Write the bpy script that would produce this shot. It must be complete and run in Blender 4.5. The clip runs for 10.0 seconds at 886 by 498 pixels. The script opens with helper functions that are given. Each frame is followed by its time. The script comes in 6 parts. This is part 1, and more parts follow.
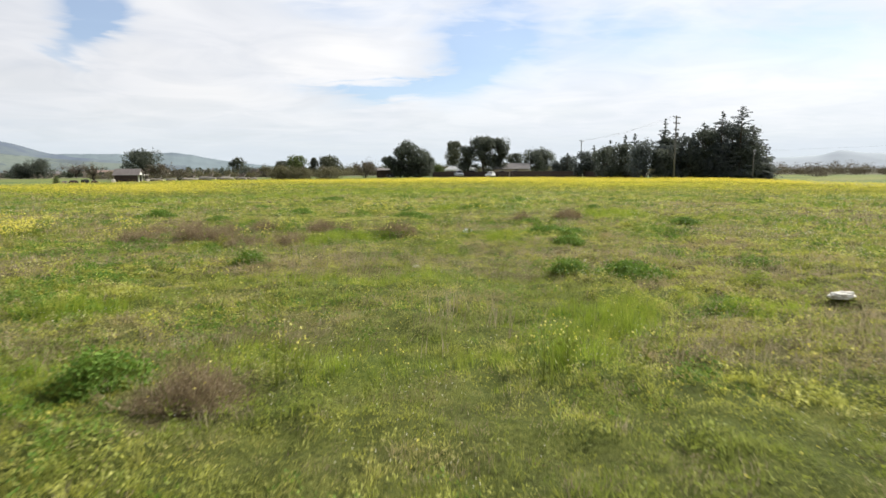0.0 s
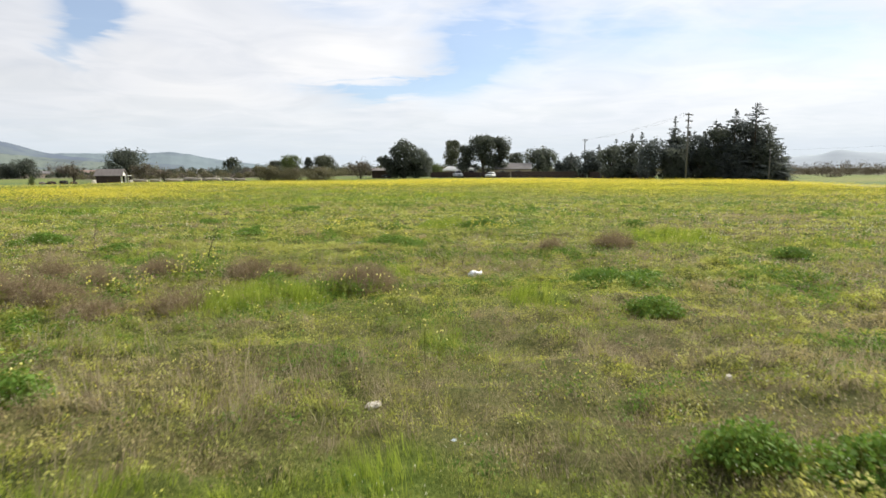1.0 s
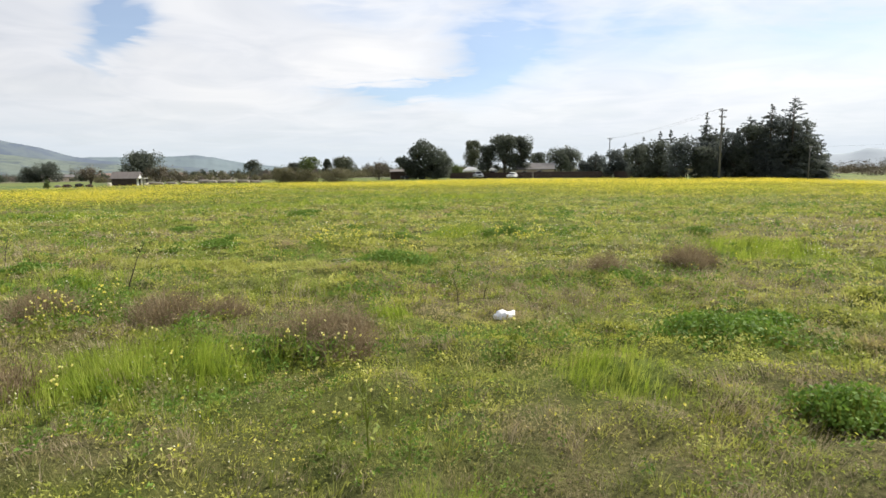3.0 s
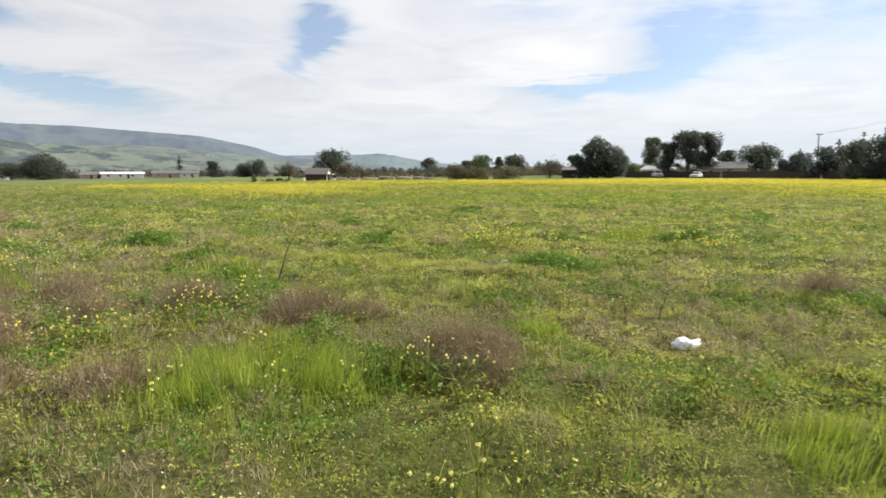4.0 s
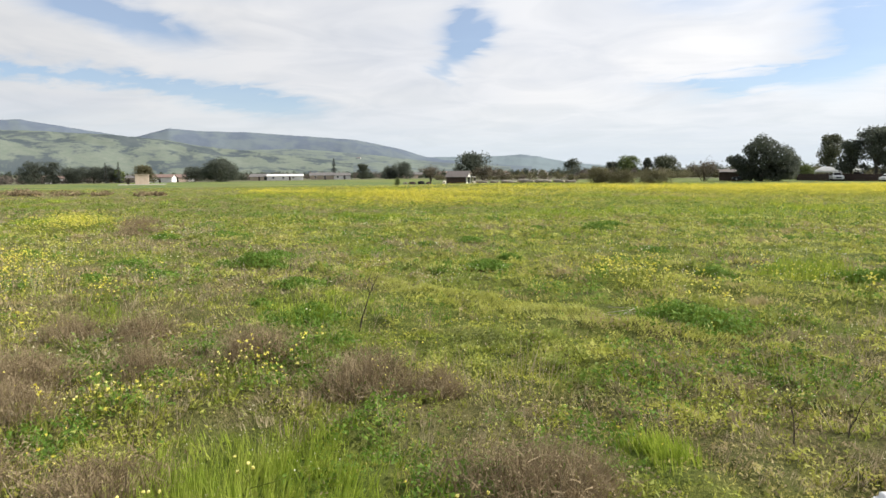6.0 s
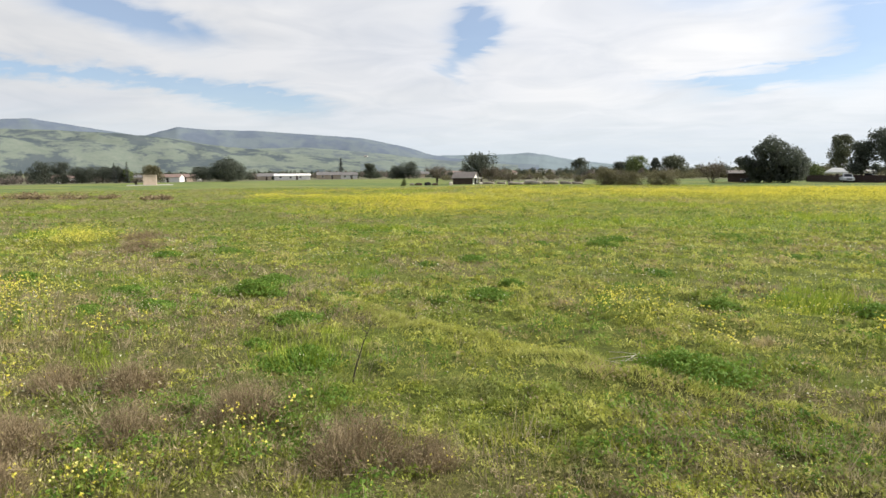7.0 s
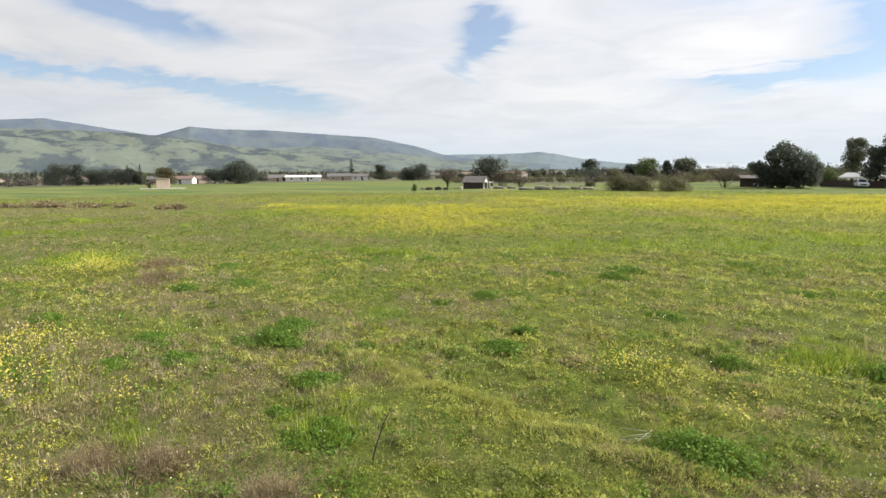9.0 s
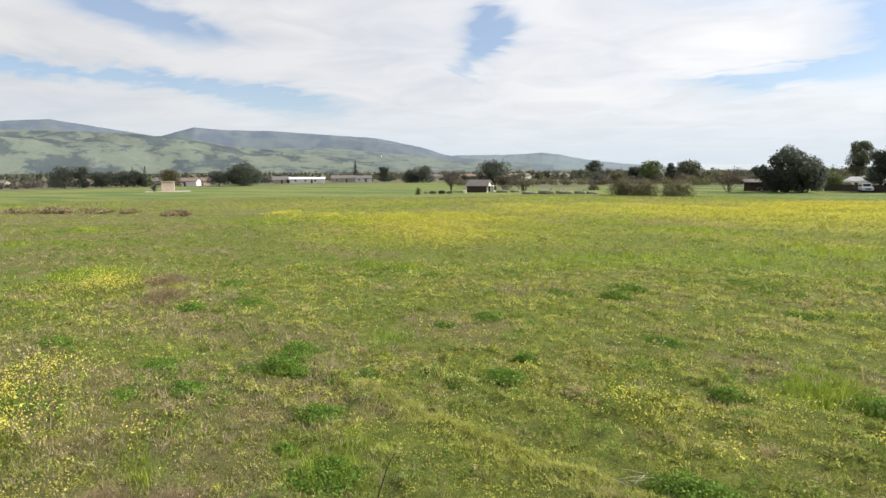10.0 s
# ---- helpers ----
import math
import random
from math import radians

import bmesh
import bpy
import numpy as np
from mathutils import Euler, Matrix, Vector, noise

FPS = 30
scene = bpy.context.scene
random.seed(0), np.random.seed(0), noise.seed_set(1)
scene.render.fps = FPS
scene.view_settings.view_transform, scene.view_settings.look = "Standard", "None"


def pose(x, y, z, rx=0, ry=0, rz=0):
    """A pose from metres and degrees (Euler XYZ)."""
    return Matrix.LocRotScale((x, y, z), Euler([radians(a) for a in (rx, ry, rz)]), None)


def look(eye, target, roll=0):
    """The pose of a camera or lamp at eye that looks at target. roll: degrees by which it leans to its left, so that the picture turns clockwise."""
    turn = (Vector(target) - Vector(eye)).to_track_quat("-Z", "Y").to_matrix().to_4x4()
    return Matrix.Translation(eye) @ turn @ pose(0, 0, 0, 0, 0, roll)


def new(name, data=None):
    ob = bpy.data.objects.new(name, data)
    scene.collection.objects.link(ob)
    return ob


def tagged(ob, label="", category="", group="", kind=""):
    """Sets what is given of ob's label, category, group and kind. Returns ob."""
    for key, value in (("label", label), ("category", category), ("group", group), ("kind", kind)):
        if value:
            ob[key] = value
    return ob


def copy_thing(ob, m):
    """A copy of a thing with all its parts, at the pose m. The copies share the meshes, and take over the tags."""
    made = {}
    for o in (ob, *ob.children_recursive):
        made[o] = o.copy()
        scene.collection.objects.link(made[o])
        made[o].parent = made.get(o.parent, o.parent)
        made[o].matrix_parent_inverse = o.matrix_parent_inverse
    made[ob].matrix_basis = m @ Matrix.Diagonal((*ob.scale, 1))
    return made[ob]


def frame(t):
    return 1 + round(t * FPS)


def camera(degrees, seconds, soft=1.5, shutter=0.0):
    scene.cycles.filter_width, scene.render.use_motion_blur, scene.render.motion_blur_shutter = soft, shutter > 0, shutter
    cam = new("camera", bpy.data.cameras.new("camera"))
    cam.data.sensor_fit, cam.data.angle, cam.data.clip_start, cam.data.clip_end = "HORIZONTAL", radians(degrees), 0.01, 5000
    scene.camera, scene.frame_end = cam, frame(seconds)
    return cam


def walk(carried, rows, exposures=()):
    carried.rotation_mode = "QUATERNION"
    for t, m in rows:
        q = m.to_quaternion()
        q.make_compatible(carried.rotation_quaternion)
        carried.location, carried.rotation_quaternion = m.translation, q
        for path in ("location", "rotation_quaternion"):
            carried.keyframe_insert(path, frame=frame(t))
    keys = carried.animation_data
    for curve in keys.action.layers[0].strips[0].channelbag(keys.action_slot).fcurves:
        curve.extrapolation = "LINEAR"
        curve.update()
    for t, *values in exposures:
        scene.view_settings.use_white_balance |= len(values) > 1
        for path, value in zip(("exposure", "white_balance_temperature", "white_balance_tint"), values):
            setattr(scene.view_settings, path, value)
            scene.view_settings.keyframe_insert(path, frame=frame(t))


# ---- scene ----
cam = camera(73.6, 10.0, soft=1.5, shutter=0.15)
PATH = [
    (0, (0.261, 1.157, 1.911), (0.237, 3.139, 1.647), -0.2),
    (0.5, (0.243, 4.58, 1.955), (0.223, 6.563, 1.695), -0.1),
    (1, (0.262, 7.709, 2.124), (0.243, 9.691, 1.858), -0.2),
    (1.5, (0.285, 9.661, 2.15), (0.274, 11.643, 1.88), -0.3),
    (2, (0.329, 10.656, 2.086), (0.317, 12.638, 1.823), -0.4),
    (2.2, (0.325, 10.91, 2.078), (0.317, 12.893, 1.813), -0.5),
    (3.3, (0.35, 12.098, 1.914), (0.162, 14.072, 1.655), -0.5),
    (3.5, (0.362, 12.365, 1.901), (0.075, 14.327, 1.639), -0.4),
    (4, (0.338, 12.965, 1.852), (-0.303, 14.841, 1.589), -0.1),
    (4.5, (0.311, 13.557, 1.797), (-0.603, 15.317, 1.538), -0.1),
    (5, (0.293, 14.017, 1.883), (-0.727, 15.717, 1.619), -0.1),
    (5.5, (0.261, 14.407, 2.074), (-0.79, 16.088, 1.812), -0.1),
    (6.8, (0.19, 15.017, 2.767), (-0.891, 16.679, 2.506), -0.4),
    (7, (0.191, 15.054, 2.934), (-0.894, 16.713, 2.67), -0.3),
    (7.5, (0.214, 15.029, 3.276), (-0.878, 16.683, 3.006), -0.4),
    (8, (0.196, 15.021, 3.521), (-0.905, 16.669, 3.256), -0.3),
    (8.5, (0.181, 14.986, 3.845), (-0.927, 16.63, 3.577), -0.3),
    (9, (0.155, 14.921, 4.205), (-0.958, 16.562, 3.938), -0.3),
    (9.5, (0.192, 14.835, 4.62), (-0.924, 16.474, 4.355), -0.2),
    (10, (0.27, 14.793, 4.958), (-0.853, 16.427, 4.693), -0.3),
]
walk(cam, [(t, look(eye, target, roll)) for t, eye, target, roll in PATH])

# ---- world, sun ----
SUN_AZ, SUN_EL = 50.0, 39.0        # degrees from +y towards +x; above the horizon
SUN_DIR = Vector((math.sin(radians(SUN_AZ)) * math.cos(radians(SUN_EL)),
                  math.cos(radians(SUN_AZ)) * math.cos(radians(SUN_EL)), math.sin(radians(SUN_EL))))
sun = new("sun", bpy.data.lights.new("sun", "SUN"))
sun.data.energy, sun.data.angle, sun.data.color = 5.0, radians(0.8), (1.0, 0.94, 0.83)
sun.matrix_world = look(SUN_DIR * 60, (0, 0, 0))

world = bpy.data.worlds.new("sky")
scene.world = world
world.use_nodes = True
wt = world.node_tree
wt.nodes.clear()


class Net:
    """Short hand for node trees."""

    def __init__(self, tree):
        self.t = tree

    def put(self, kind, **sets):
        n = self.t.nodes.new(kind)
        for k, v in sets.items():
            setattr(n, k, v)
        return n

    def feed(self, sock, v):
        if isinstance(v, bpy.types.NodeSocket):
            self.t.links.new(v, sock)
        else:
            sock.default_value = v

    def m(self, op, a, b=0.0, c=0.0, clamp=False):
        n = self.put("ShaderNodeMath", operation=op, use_clamp=clamp)
        for s, v in zip(n.inputs, (a, b, c)):
            self.feed(s, v)
        return n.outputs[0]

    def noise(self, vec, scale, detail=4.0, rough=0.55, dist=0.0):
        n = self.put("ShaderNodeTexNoise")
        if vec is not None:
            self.feed(n.inputs["Vector"], vec)
        self.feed(n.inputs["Scale"], scale)
        n.inputs["Detail"].default_value = detail
        n.inputs["Roughness"].default_value = rough
        n.inputs["Distortion"].default_value = dist
        return n.outputs[0]

    def mix(self, fac, a, b, blend="MIX"):
        n = self.put("ShaderNodeMix", data_type="RGBA", blend_type=blend)
        self.feed(n.inputs[0], fac)
        self.feed(n.inputs[6], a if not isinstance(a, tuple) else (*a, 1))
        self.feed(n.inputs[7], b if not isinstance(b, tuple) else (*b, 1))
        return n.outputs[2]

    def ramp(self, fac, *stops):
        n = self.put("ShaderNodeValToRGB")
        self.feed(n.inputs[0], fac)
        e = n.color_ramp.elements
        while len(e) < len(stops):
            e.new(0.5)
        for el, (p, c) in zip(e, stops):
            el.position = p
            el.color = (*c, 1) if isinstance(c, tuple) else (c, c, c, 1)
        return n.outputs[0]

    def range(self, v, a, b, c=0.0, d=1.0):
        n = self.put("ShaderNodeMapRange")
        for s, q in zip(n.inputs, (v, a, b, c, d)):
            self.feed(s, q)
        return n.outputs[0]

    def scaled(self, vec, sx, sy, sz):
        n = self.put("ShaderNodeVectorMath", operation="MULTIPLY")
        self.feed(n.inputs[0], vec)
        n.inputs[1].default_value = (sx, sy, sz)
        return n.outputs[0]


W = Net(wt)
way = W.put("ShaderNodeTexCoord").outputs["Generated"]
sep = W.put("ShaderNodeSeparateXYZ")
W.feed(sep.inputs[0], way)
up = W.m("MAXIMUM", sep.outputs[2], -0.02)
flat = W.m("ADD", up, 0.10)
plane = W.put("ShaderNodeCombineXYZ")
W.feed(plane.inputs[0], W.m("DIVIDE", sep.outputs[0], flat))
W.feed(plane.inputs[1], W.m("DIVIDE", sep.outputs[1], flat))
deck = plane.outputs[0]
n_big = W.noise(deck, 0.55, 3.0, 0.5, 0.4)
n_mid = W.noise(deck, 1.5, 4.0, 0.55, 0.8)
n_fine = W.noise(W.scaled(deck, 1.0, 1.6, 1.0), 4.0, 4.5, 0.55, 0.5)
az = W.m("ADD", W.m("MULTIPLY", W.m("ARCTAN2", sep.outputs[0], sep.outputs[1]), 57.2958),
         W.m("MULTIPLY", W.m("SUBTRACT", n_mid, 0.5), 9.0))
el = W.m("ADD", W.m("MULTIPLY", W.m("ARCSINE", up), 57.2958), W.m("MULTIPLY", W.m("SUBTRACT", n_fine, 0.5), 2.4))
# clear gaps between the cloud sheets: azimuth, elevation, half width, half height, slope, depth
GAPS = [(-49.3, 6.3, 4.4, 1.09, -0.12, 1.0), (-56.0, 7.3, 6.6, 0.71, -0.11, 0.85), (-64.9, 7.8, 6.0, 0.55, -0.06, 0.7), (-69.9, 7.9, 2.5, 0.66, -0.02, 0.7), (-58.6, 12.5, 4.1, 1.31, -0.27, 0.85),
        (-63.0, 13.0, 3.3, 0.98, -0.09, 0.6), (-30.6, 13.7, 2.0, 1.2, 0.3, 0.8), (-28.6, 12.7, 2.0, 0.9, 0.4, 0.8), (-31.4, 11.3, 1.2, 1.5, 0.2, 0.75), (-29.6, 11.5, 1.6, 0.7, 0.2, 0.6), (-31.9, 9.2, 0.9, 1.0, 0.0, 0.4), (-3.0, 7.8, 6.0, 0.77, 0.2, 0.95), (-8.9, 7.3, 3.8, 0.49, -0.01, 0.75),
        (0.6, 9.6, 2.8, 3.0, -0.11, 0.75), (4.2, 11.7, 4.2, 3.3, -0.2, 0.75), (14.5, 11.9, 7.7, 3.0, -0.06, 0.5), (30.4, 10.3, 8.2, 2.46, -0.11, 0.45), (-9.9, 14.0, 6.0, 1.09, -0.05, 0.35),
        (0.5, 7.9, 3.3, 0.77, 0.19, 0.5)]
clear = 0.0
for a, e, w, h, s, d in GAPS:
    du = W.m("SUBTRACT", az, a)
    dv = W.m("SUBTRACT", W.m("SUBTRACT", el, e), W.m("MULTIPLY", du, s))
    q = W.m("ADD", W.m("POWER", W.m("ABSOLUTE", W.m("DIVIDE", du, w)), 2.0), W.m("POWER", W.m("ABSOLUTE", W.m("DIVIDE", dv, h)), 2.0))
    clear = W.m("ADD", clear, W.m("MULTIPLY", W.m("EXPONENT", W.m("MULTIPLY", q, -1.0)), d))
high = W.range(sep.outputs[2], 0.24, 0.34)
clear = W.m("ADD", clear, W.m("MULTIPLY", high, W.range(n_big, 0.45, 0.62, 0.0, 0.9)))
thin = W.range(n_mid, 0.30, 0.60, 0.10, 0.0)
clear = W.m("ADD", W.m("MULTIPLY", clear, W.range(n_fine, 0.25, 0.7, 1.25, 0.7)), thin)
cover = W.m("SUBTRACT", 1.0, W.m("MINIMUM", clear, 0.72), clamp=True)     # a thin veil stays everywhere
sky = W.put("ShaderNodeTexSky", sky_type="NISHITA", sun_disc=False, sun_elevation=radians(SUN_EL), sun_rotation=radians(SUN_AZ))
sky.air_density, sky.dust_density, sky.ozone_density = 1.0, 0.5, 5.0
air = W.put("ShaderNodeBackground")
W.feed(air.inputs[0], sky.outputs[0])
air.inputs[1].default_value = 0.105
white = W.put("ShaderNodeBackground")
toward = W.put("ShaderNodeVectorMath", operation="DOT_PRODUCT")
W.feed(toward.inputs[0], way)
toward.inputs[1].default_value = SUN_DIR
glow = W.range(toward.outputs["Value"], -0.25, 0.75, 0.58, 0.79)     # the cloud is brighter towards the sun
shade = W.m("MULTIPLY", W.range(n_mid, 0.25, 0.6, 0.92, 1.04), glow)
tint = W.mix(W.range(n_big, 0.35, 0.60), (0.88, 0.90, 0.95), (0.98, 0.98, 0.99))
W.feed(white.inputs[0], tint)
W.feed(white.inputs[1], shade)
low = W.put("ShaderNodeBackground")
low.inputs[0].default_value, low.inputs[1].default_value = (0.70, 0.79, 0.87, 1), 0.74
mix_cloud, mix_low = W.put("ShaderNodeMixShader"), W.put("ShaderNodeMixShader")
W.feed(mix_cloud.inputs[0], cover)
W.feed(mix_cloud.inputs[1], air.outputs[0])
W.feed(mix_cloud.inputs[2], white.outputs[0])
haze = W.m("EXPONENT", W.m("MULTIPLY", W.m("POWER", W.m("DIVIDE", W.m("MAXIMUM", el, 0.0), 4.6), 2.0), -1.0))
W.feed(mix_low.inputs[0], W.m("MULTIPLY", haze, 0.8))
W.feed(mix_low.inputs[1], mix_cloud.outputs[0])
W.feed(mix_low.inputs[2], low.outputs[0])
W.feed(W.put("ShaderNodeOutputWorld").inputs[0], mix_low.outputs[0])
scene.view_settings.exposure = 0.42


# ---- materials ----
def material(name):
    mt = bpy.data.materials.new(name)
    mt.use_nodes = True
    mt.node_tree.nodes.clear()
    return mt, Net(mt.node_tree)


def finish(n, surface):
    n.feed(n.put("ShaderNodeOutputMaterial").inputs[0], surface)


def principled(n, color, rough=0.8, metal=0.0, spec=0.3, bump=None, strength=0.3, distance=0.02):
    p = n.put("ShaderNodeBsdfPrincipled")
    n.feed(p.inputs["Base Color"], (*color, 1) if isinstance(color, tuple) else color)
    n.feed(p.inputs["Roughness"], rough)
    p.inputs["Metallic"].default_value = metal
    p.inputs["Specular IOR Level"].default_value = spec
    if bump is not None:
        b = n.put("ShaderNodeBump")
        b.inputs["Strength"].default_value, b.inputs["Distance"].default_value = strength, distance
        n.feed(b.inputs["Height"], bump)
        n.feed(p.inputs["Normal"], b.outputs[0])
    return p.outputs[0]


def plant(name, dark, mid, light, scale=0.6, through_light=0.3, rough=0.65, island=0.35, patchy=0.0, straw=(0.30, 0.25, 0.12), cool=0.0, green=(0.15, 0.23, 0.035), tufts=0.0):
    """Leaves and stalks: the tone varies from leaf to leaf, from tuft to tuft and over the ground."""
    mt, n = material(name)
    geo = n.put("ShaderNodeNewGeometry")
    pos = geo.outputs["Position"]
    big, tuft = n.noise(pos, scale, 3.0), n.noise(pos, scale * 5.5, 4.0, 0.65)
    f = n.m("ADD", n.m("MULTIPLY", n.range(big, 0.36, 0.64), 0.45), n.m("MULTIPLY", n.range(tuft, 0.38, 0.62), 0.55))
    f = n.m("ADD", n.m("MULTIPLY", geo.outputs["Random Per Island"], island), n.m("MULTIPLY", f, 1 - island))
    if tufts:
        own = n.put("ShaderNodeAttribute", attribute_name="tone").outputs["Fac"]
        f = n.m("ADD", n.m("MULTIPLY", own, tufts), n.m("MULTIPLY", f, 1 - tufts))
    col = n.ramp(f, (0.12, dark), (0.5, mid), (0.88, light))
    if patchy:
        other = n.noise(n.scaled(pos, 0.6, 1.0, 1.0), scale * 1.0, 5.0, 0.62)
        col = n.mix(n.range(other, 0.52, 0.61, 0.0, patchy), col, straw)
    if cool:
        shift = n.put("ShaderNodeVectorMath", operation="ADD")
        n.feed(shift.inputs[0], n.scaled(pos, 0.7, 1.0, 0.5))
        shift.inputs[1].default_value = (37.0, 11.0, 5.0)
        patch = n.noise(shift.outputs[0], scale * 0.9, 5.0, 0.62, 0.5)
        fleck = n.m("ADD", patch, n.m("MULTIPLY", n.m("SUBTRACT", geo.outputs["Random Per Island"], 0.5), 0.10))
        col = n.mix(n.range(fleck, 0.49, 0.58, 0.0, cool), col, green)
    solid = principled(n, col, rough, 0.0, 0.25)
    tr = n.put("ShaderNodeBsdfTranslucent")
    n.feed(tr.inputs[0], col)
    mx = n.put("ShaderNodeMixShader")
    mx.inputs[0].default_value = through_light
    n.feed(mx.inputs[1], solid)
    n.feed(mx.inputs[2], tr.outputs[0])
    finish(n, mx.outputs[0])
    return mt


def worn(name, a, b, scale=3.0, rough=0.85, metal=0.0, fine=40.0, stretch=(1, 1, 1), strength=0.25, spec=0.3):
    """A plain surface with stains at a large and grain at a small scale."""
    mt, n = material(name)
    co = n.scaled(n.put("ShaderNodeTexCoord").outputs["Object"], *stretch)
    big, small = n.noise(co, scale, 5.0, 0.6), n.noise(co, fine, 3.0)
    f = n.m("ADD", n.m("MULTIPLY", n.range(big, 0.3, 0.7), 0.7), n.m("MULTIPLY", small, 0.3))
    finish(n, principled(n, n.mix(f, a, b), n.range(small, 0.2, 0.8, rough - 0.1, min(1.0, rough + 0.1)), metal, spec, small, strength))
    return mt


GRASS = plant("grass_blade", (0.110, 0.132, 0.023), (0.400, 0.415, 0.078), (0.700, 0.685, 0.220), 0.8, 0.46, 0.65, 0.24, 0.85, (0.44, 0.350, 0.200), 0.60, (0.170, 0.250, 0.040), tufts=0.45)
FAR_GRASS = plant("distant_grass_blade", (0.115, 0.145, 0.030), (0.270, 0.300, 0.060), (0.500, 0.515, 0.140), 0.22, 0.46, 0.7, 0.22, 0.75, (0.36, 0.30, 0.16), 0.8, (0.170, 0.265, 0.046), tufts=0.65)
LUSH = plant("lush_grass_blade", (0.135, 0.190, 0.022), (0.295, 0.385, 0.045), (0.500, 0.550, 0.105), 2.6, 0.42, 0.65, 0.3, 0.45, (0.36, 0.36, 0.09), tufts=0.35)
WEED = plant("low_weed_leaf", (0.100, 0.130, 0.023), (0.395, 0.415, 0.078), (0.690, 0.680, 0.220), 0.8, 0.44, 0.65, 0.24, 0.8, (0.42, 0.325, 0.200), 0.65, (0.145, 0.225, 0.038), tufts=0.45)
MOWN = plant("mown_grass", (0.230, 0.250, 0.060), (0.470, 0.485, 0.130), (0.690, 0.680, 0.250), 1.6, 0.4, 0.7, 0.35, tufts=0.4)
MOSS = plant("low_bright_leaf", (0.200, 0.235, 0.034), (0.480, 0.490, 0.078), (0.720, 0.690, 0.170), 0.8, 0.42, 0.7, 0.3, 0.6, (0.42, 0.33, 0.18), 0.5, (0.190, 0.280, 0.044), tufts=0.4)
WEED_DRY = plant("withered_weed", (0.120, 0.088, 0.052), (0.320, 0.250, 0.145), (0.520, 0.430, 0.260), 0.7, 0.28, 0.85, tufts=0.45)
DRY_STEM = plant("dry_stem", (0.165, 0.132, 0.080), (0.400, 0.335, 0.210), (0.590, 0.510, 0.335), 1.1, 0.3, 0.9, tufts=0.35)
SHRUB_STEM = plant("shrub_stem", (0.135, 0.098, 0.056), (0.285, 0.220, 0.130), (0.430, 0.350, 0.220), 1.6, 0.25, 0.9)
MALLOW = plant("dark_broad_leaf", (0.055, 0.110, 0.017), (0.140, 0.245, 0.034), (0.270, 0.390, 0.070), 3.0, 0.35, 0.7, tufts=0.35)
FLOWER = plant("mustard_petal", (0.70, 0.58, 0.03), (0.81, 0.70, 0.08), (0.87, 0.80, 0.22), 2.0, 0.4, 0.6)
HEAD = plant("mustard_head", (0.80, 0.71, 0.09), (0.87, 0.80, 0.22), (0.90, 0.86, 0.42), 8.0, 0.4)
NEAR_PETAL = plant("pale_mustard_petal", (0.76, 0.64, 0.05), (0.85, 0.76, 0.14), (0.89, 0.83, 0.32), 3.0, 0.4)
PALE_PETAL = plant("pale_petal", (0.60, 0.57, 0.36), (0.74, 0.71, 0.50), (0.84, 0.83, 0.70), 2.0, 0.3)
STALK = plant("mustard_stalk", (0.110, 0.150, 0.022), (0.200, 0.240, 0.038), (0.300, 0.330, 0.065), 2.0, 0.3)
# Oak and conifer colours are raised and greyed to carry the air's haze.
OAK_LEAF = plant("hazed_oak_leaf", (0.072, 0.085, 0.068), (0.105, 0.120, 0.095), (0.145, 0.158, 0.122), 0.3, 0.55, 0.75, 0.2)
CONIFER_LEAF = plant("hazed_conifer_needle", (0.070, 0.084, 0.080), (0.104, 0.120, 0.112), (0.145, 0.158, 0.144), 0.3, 0.55, 0.8, 0.2)
LIGHT_LEAF = plant("spring_leaf", (0.070, 0.100, 0.028), (0.120, 0.155, 0.050), (0.180, 0.205, 0.085), 0.3, 0.25)
GREY_LEAF = plant("grey_green_leaf", (0.070, 0.082, 0.045), (0.115, 0.125, 0.075), (0.165, 0.170, 0.110), 0.3, 0.15)
TWIG_LEAF = plant("budding_twig", (0.085, 0.070, 0.050), (0.140, 0.118, 0.085), (0.205, 0.178, 0.128), 0.4, 0.2, 0.85)
BUSH_LEAF = plant("bush_leaf", (0.088, 0.084, 0.044), (0.140, 0.130, 0.070), (0.195, 0.180, 0.102), 0.5, 0.42, 0.75, 0.25)
FAR_LEAF = plant("distant_leaf", (0.055, 0.068, 0.045), (0.078, 0.092, 0.062), (0.112, 0.122, 0.086), 0.03, 0.42, 0.8, 0.2)
FAR_TWIG = plant("distant_bare_wood", (0.115, 0.098, 0.082), (0.150, 0.128, 0.108), (0.190, 0.165, 0.142), 0.03, 0.4, 0.85, 0.2)
BARK = worn("bark", (0.040, 0.032, 0.024), (0.110, 0.092, 0.070), 1.5, 0.9, 0.0, 14.0, (3, 3, 0.5), 0.6)
POLE_WOOD = worn("weathered_pole_wood", (0.095, 0.088, 0.080), (0.175, 0.165, 0.150), 0.8, 0.9, 0.0, 10.0, (4, 4, 0.3), 0.4)
BOARD = worn("dark_weathered_board", (0.040, 0.027, 0.024), (0.090, 0.062, 0.052), 0.8, 0.9, 0.0, 9.0, (1, 1, 3))
GREY_ROOF = worn("grey_shingle", (0.105, 0.100, 0.098), (0.190, 0.180, 0.175), 0.7, 0.9, 0.0, 5.0)
RUST_ROOF = worn("rusty_tin", (0.120, 0.105, 0.098), (0.240, 0.215, 0.200), 0.7, 0.75, 0.2, 6.0, (4, 1, 1))
WHITE_WALL = worn("white_painted_wall", (0.62, 0.60, 0.56), (0.80, 0.79, 0.76), 0.6, 0.8, 0.0, 8.0)
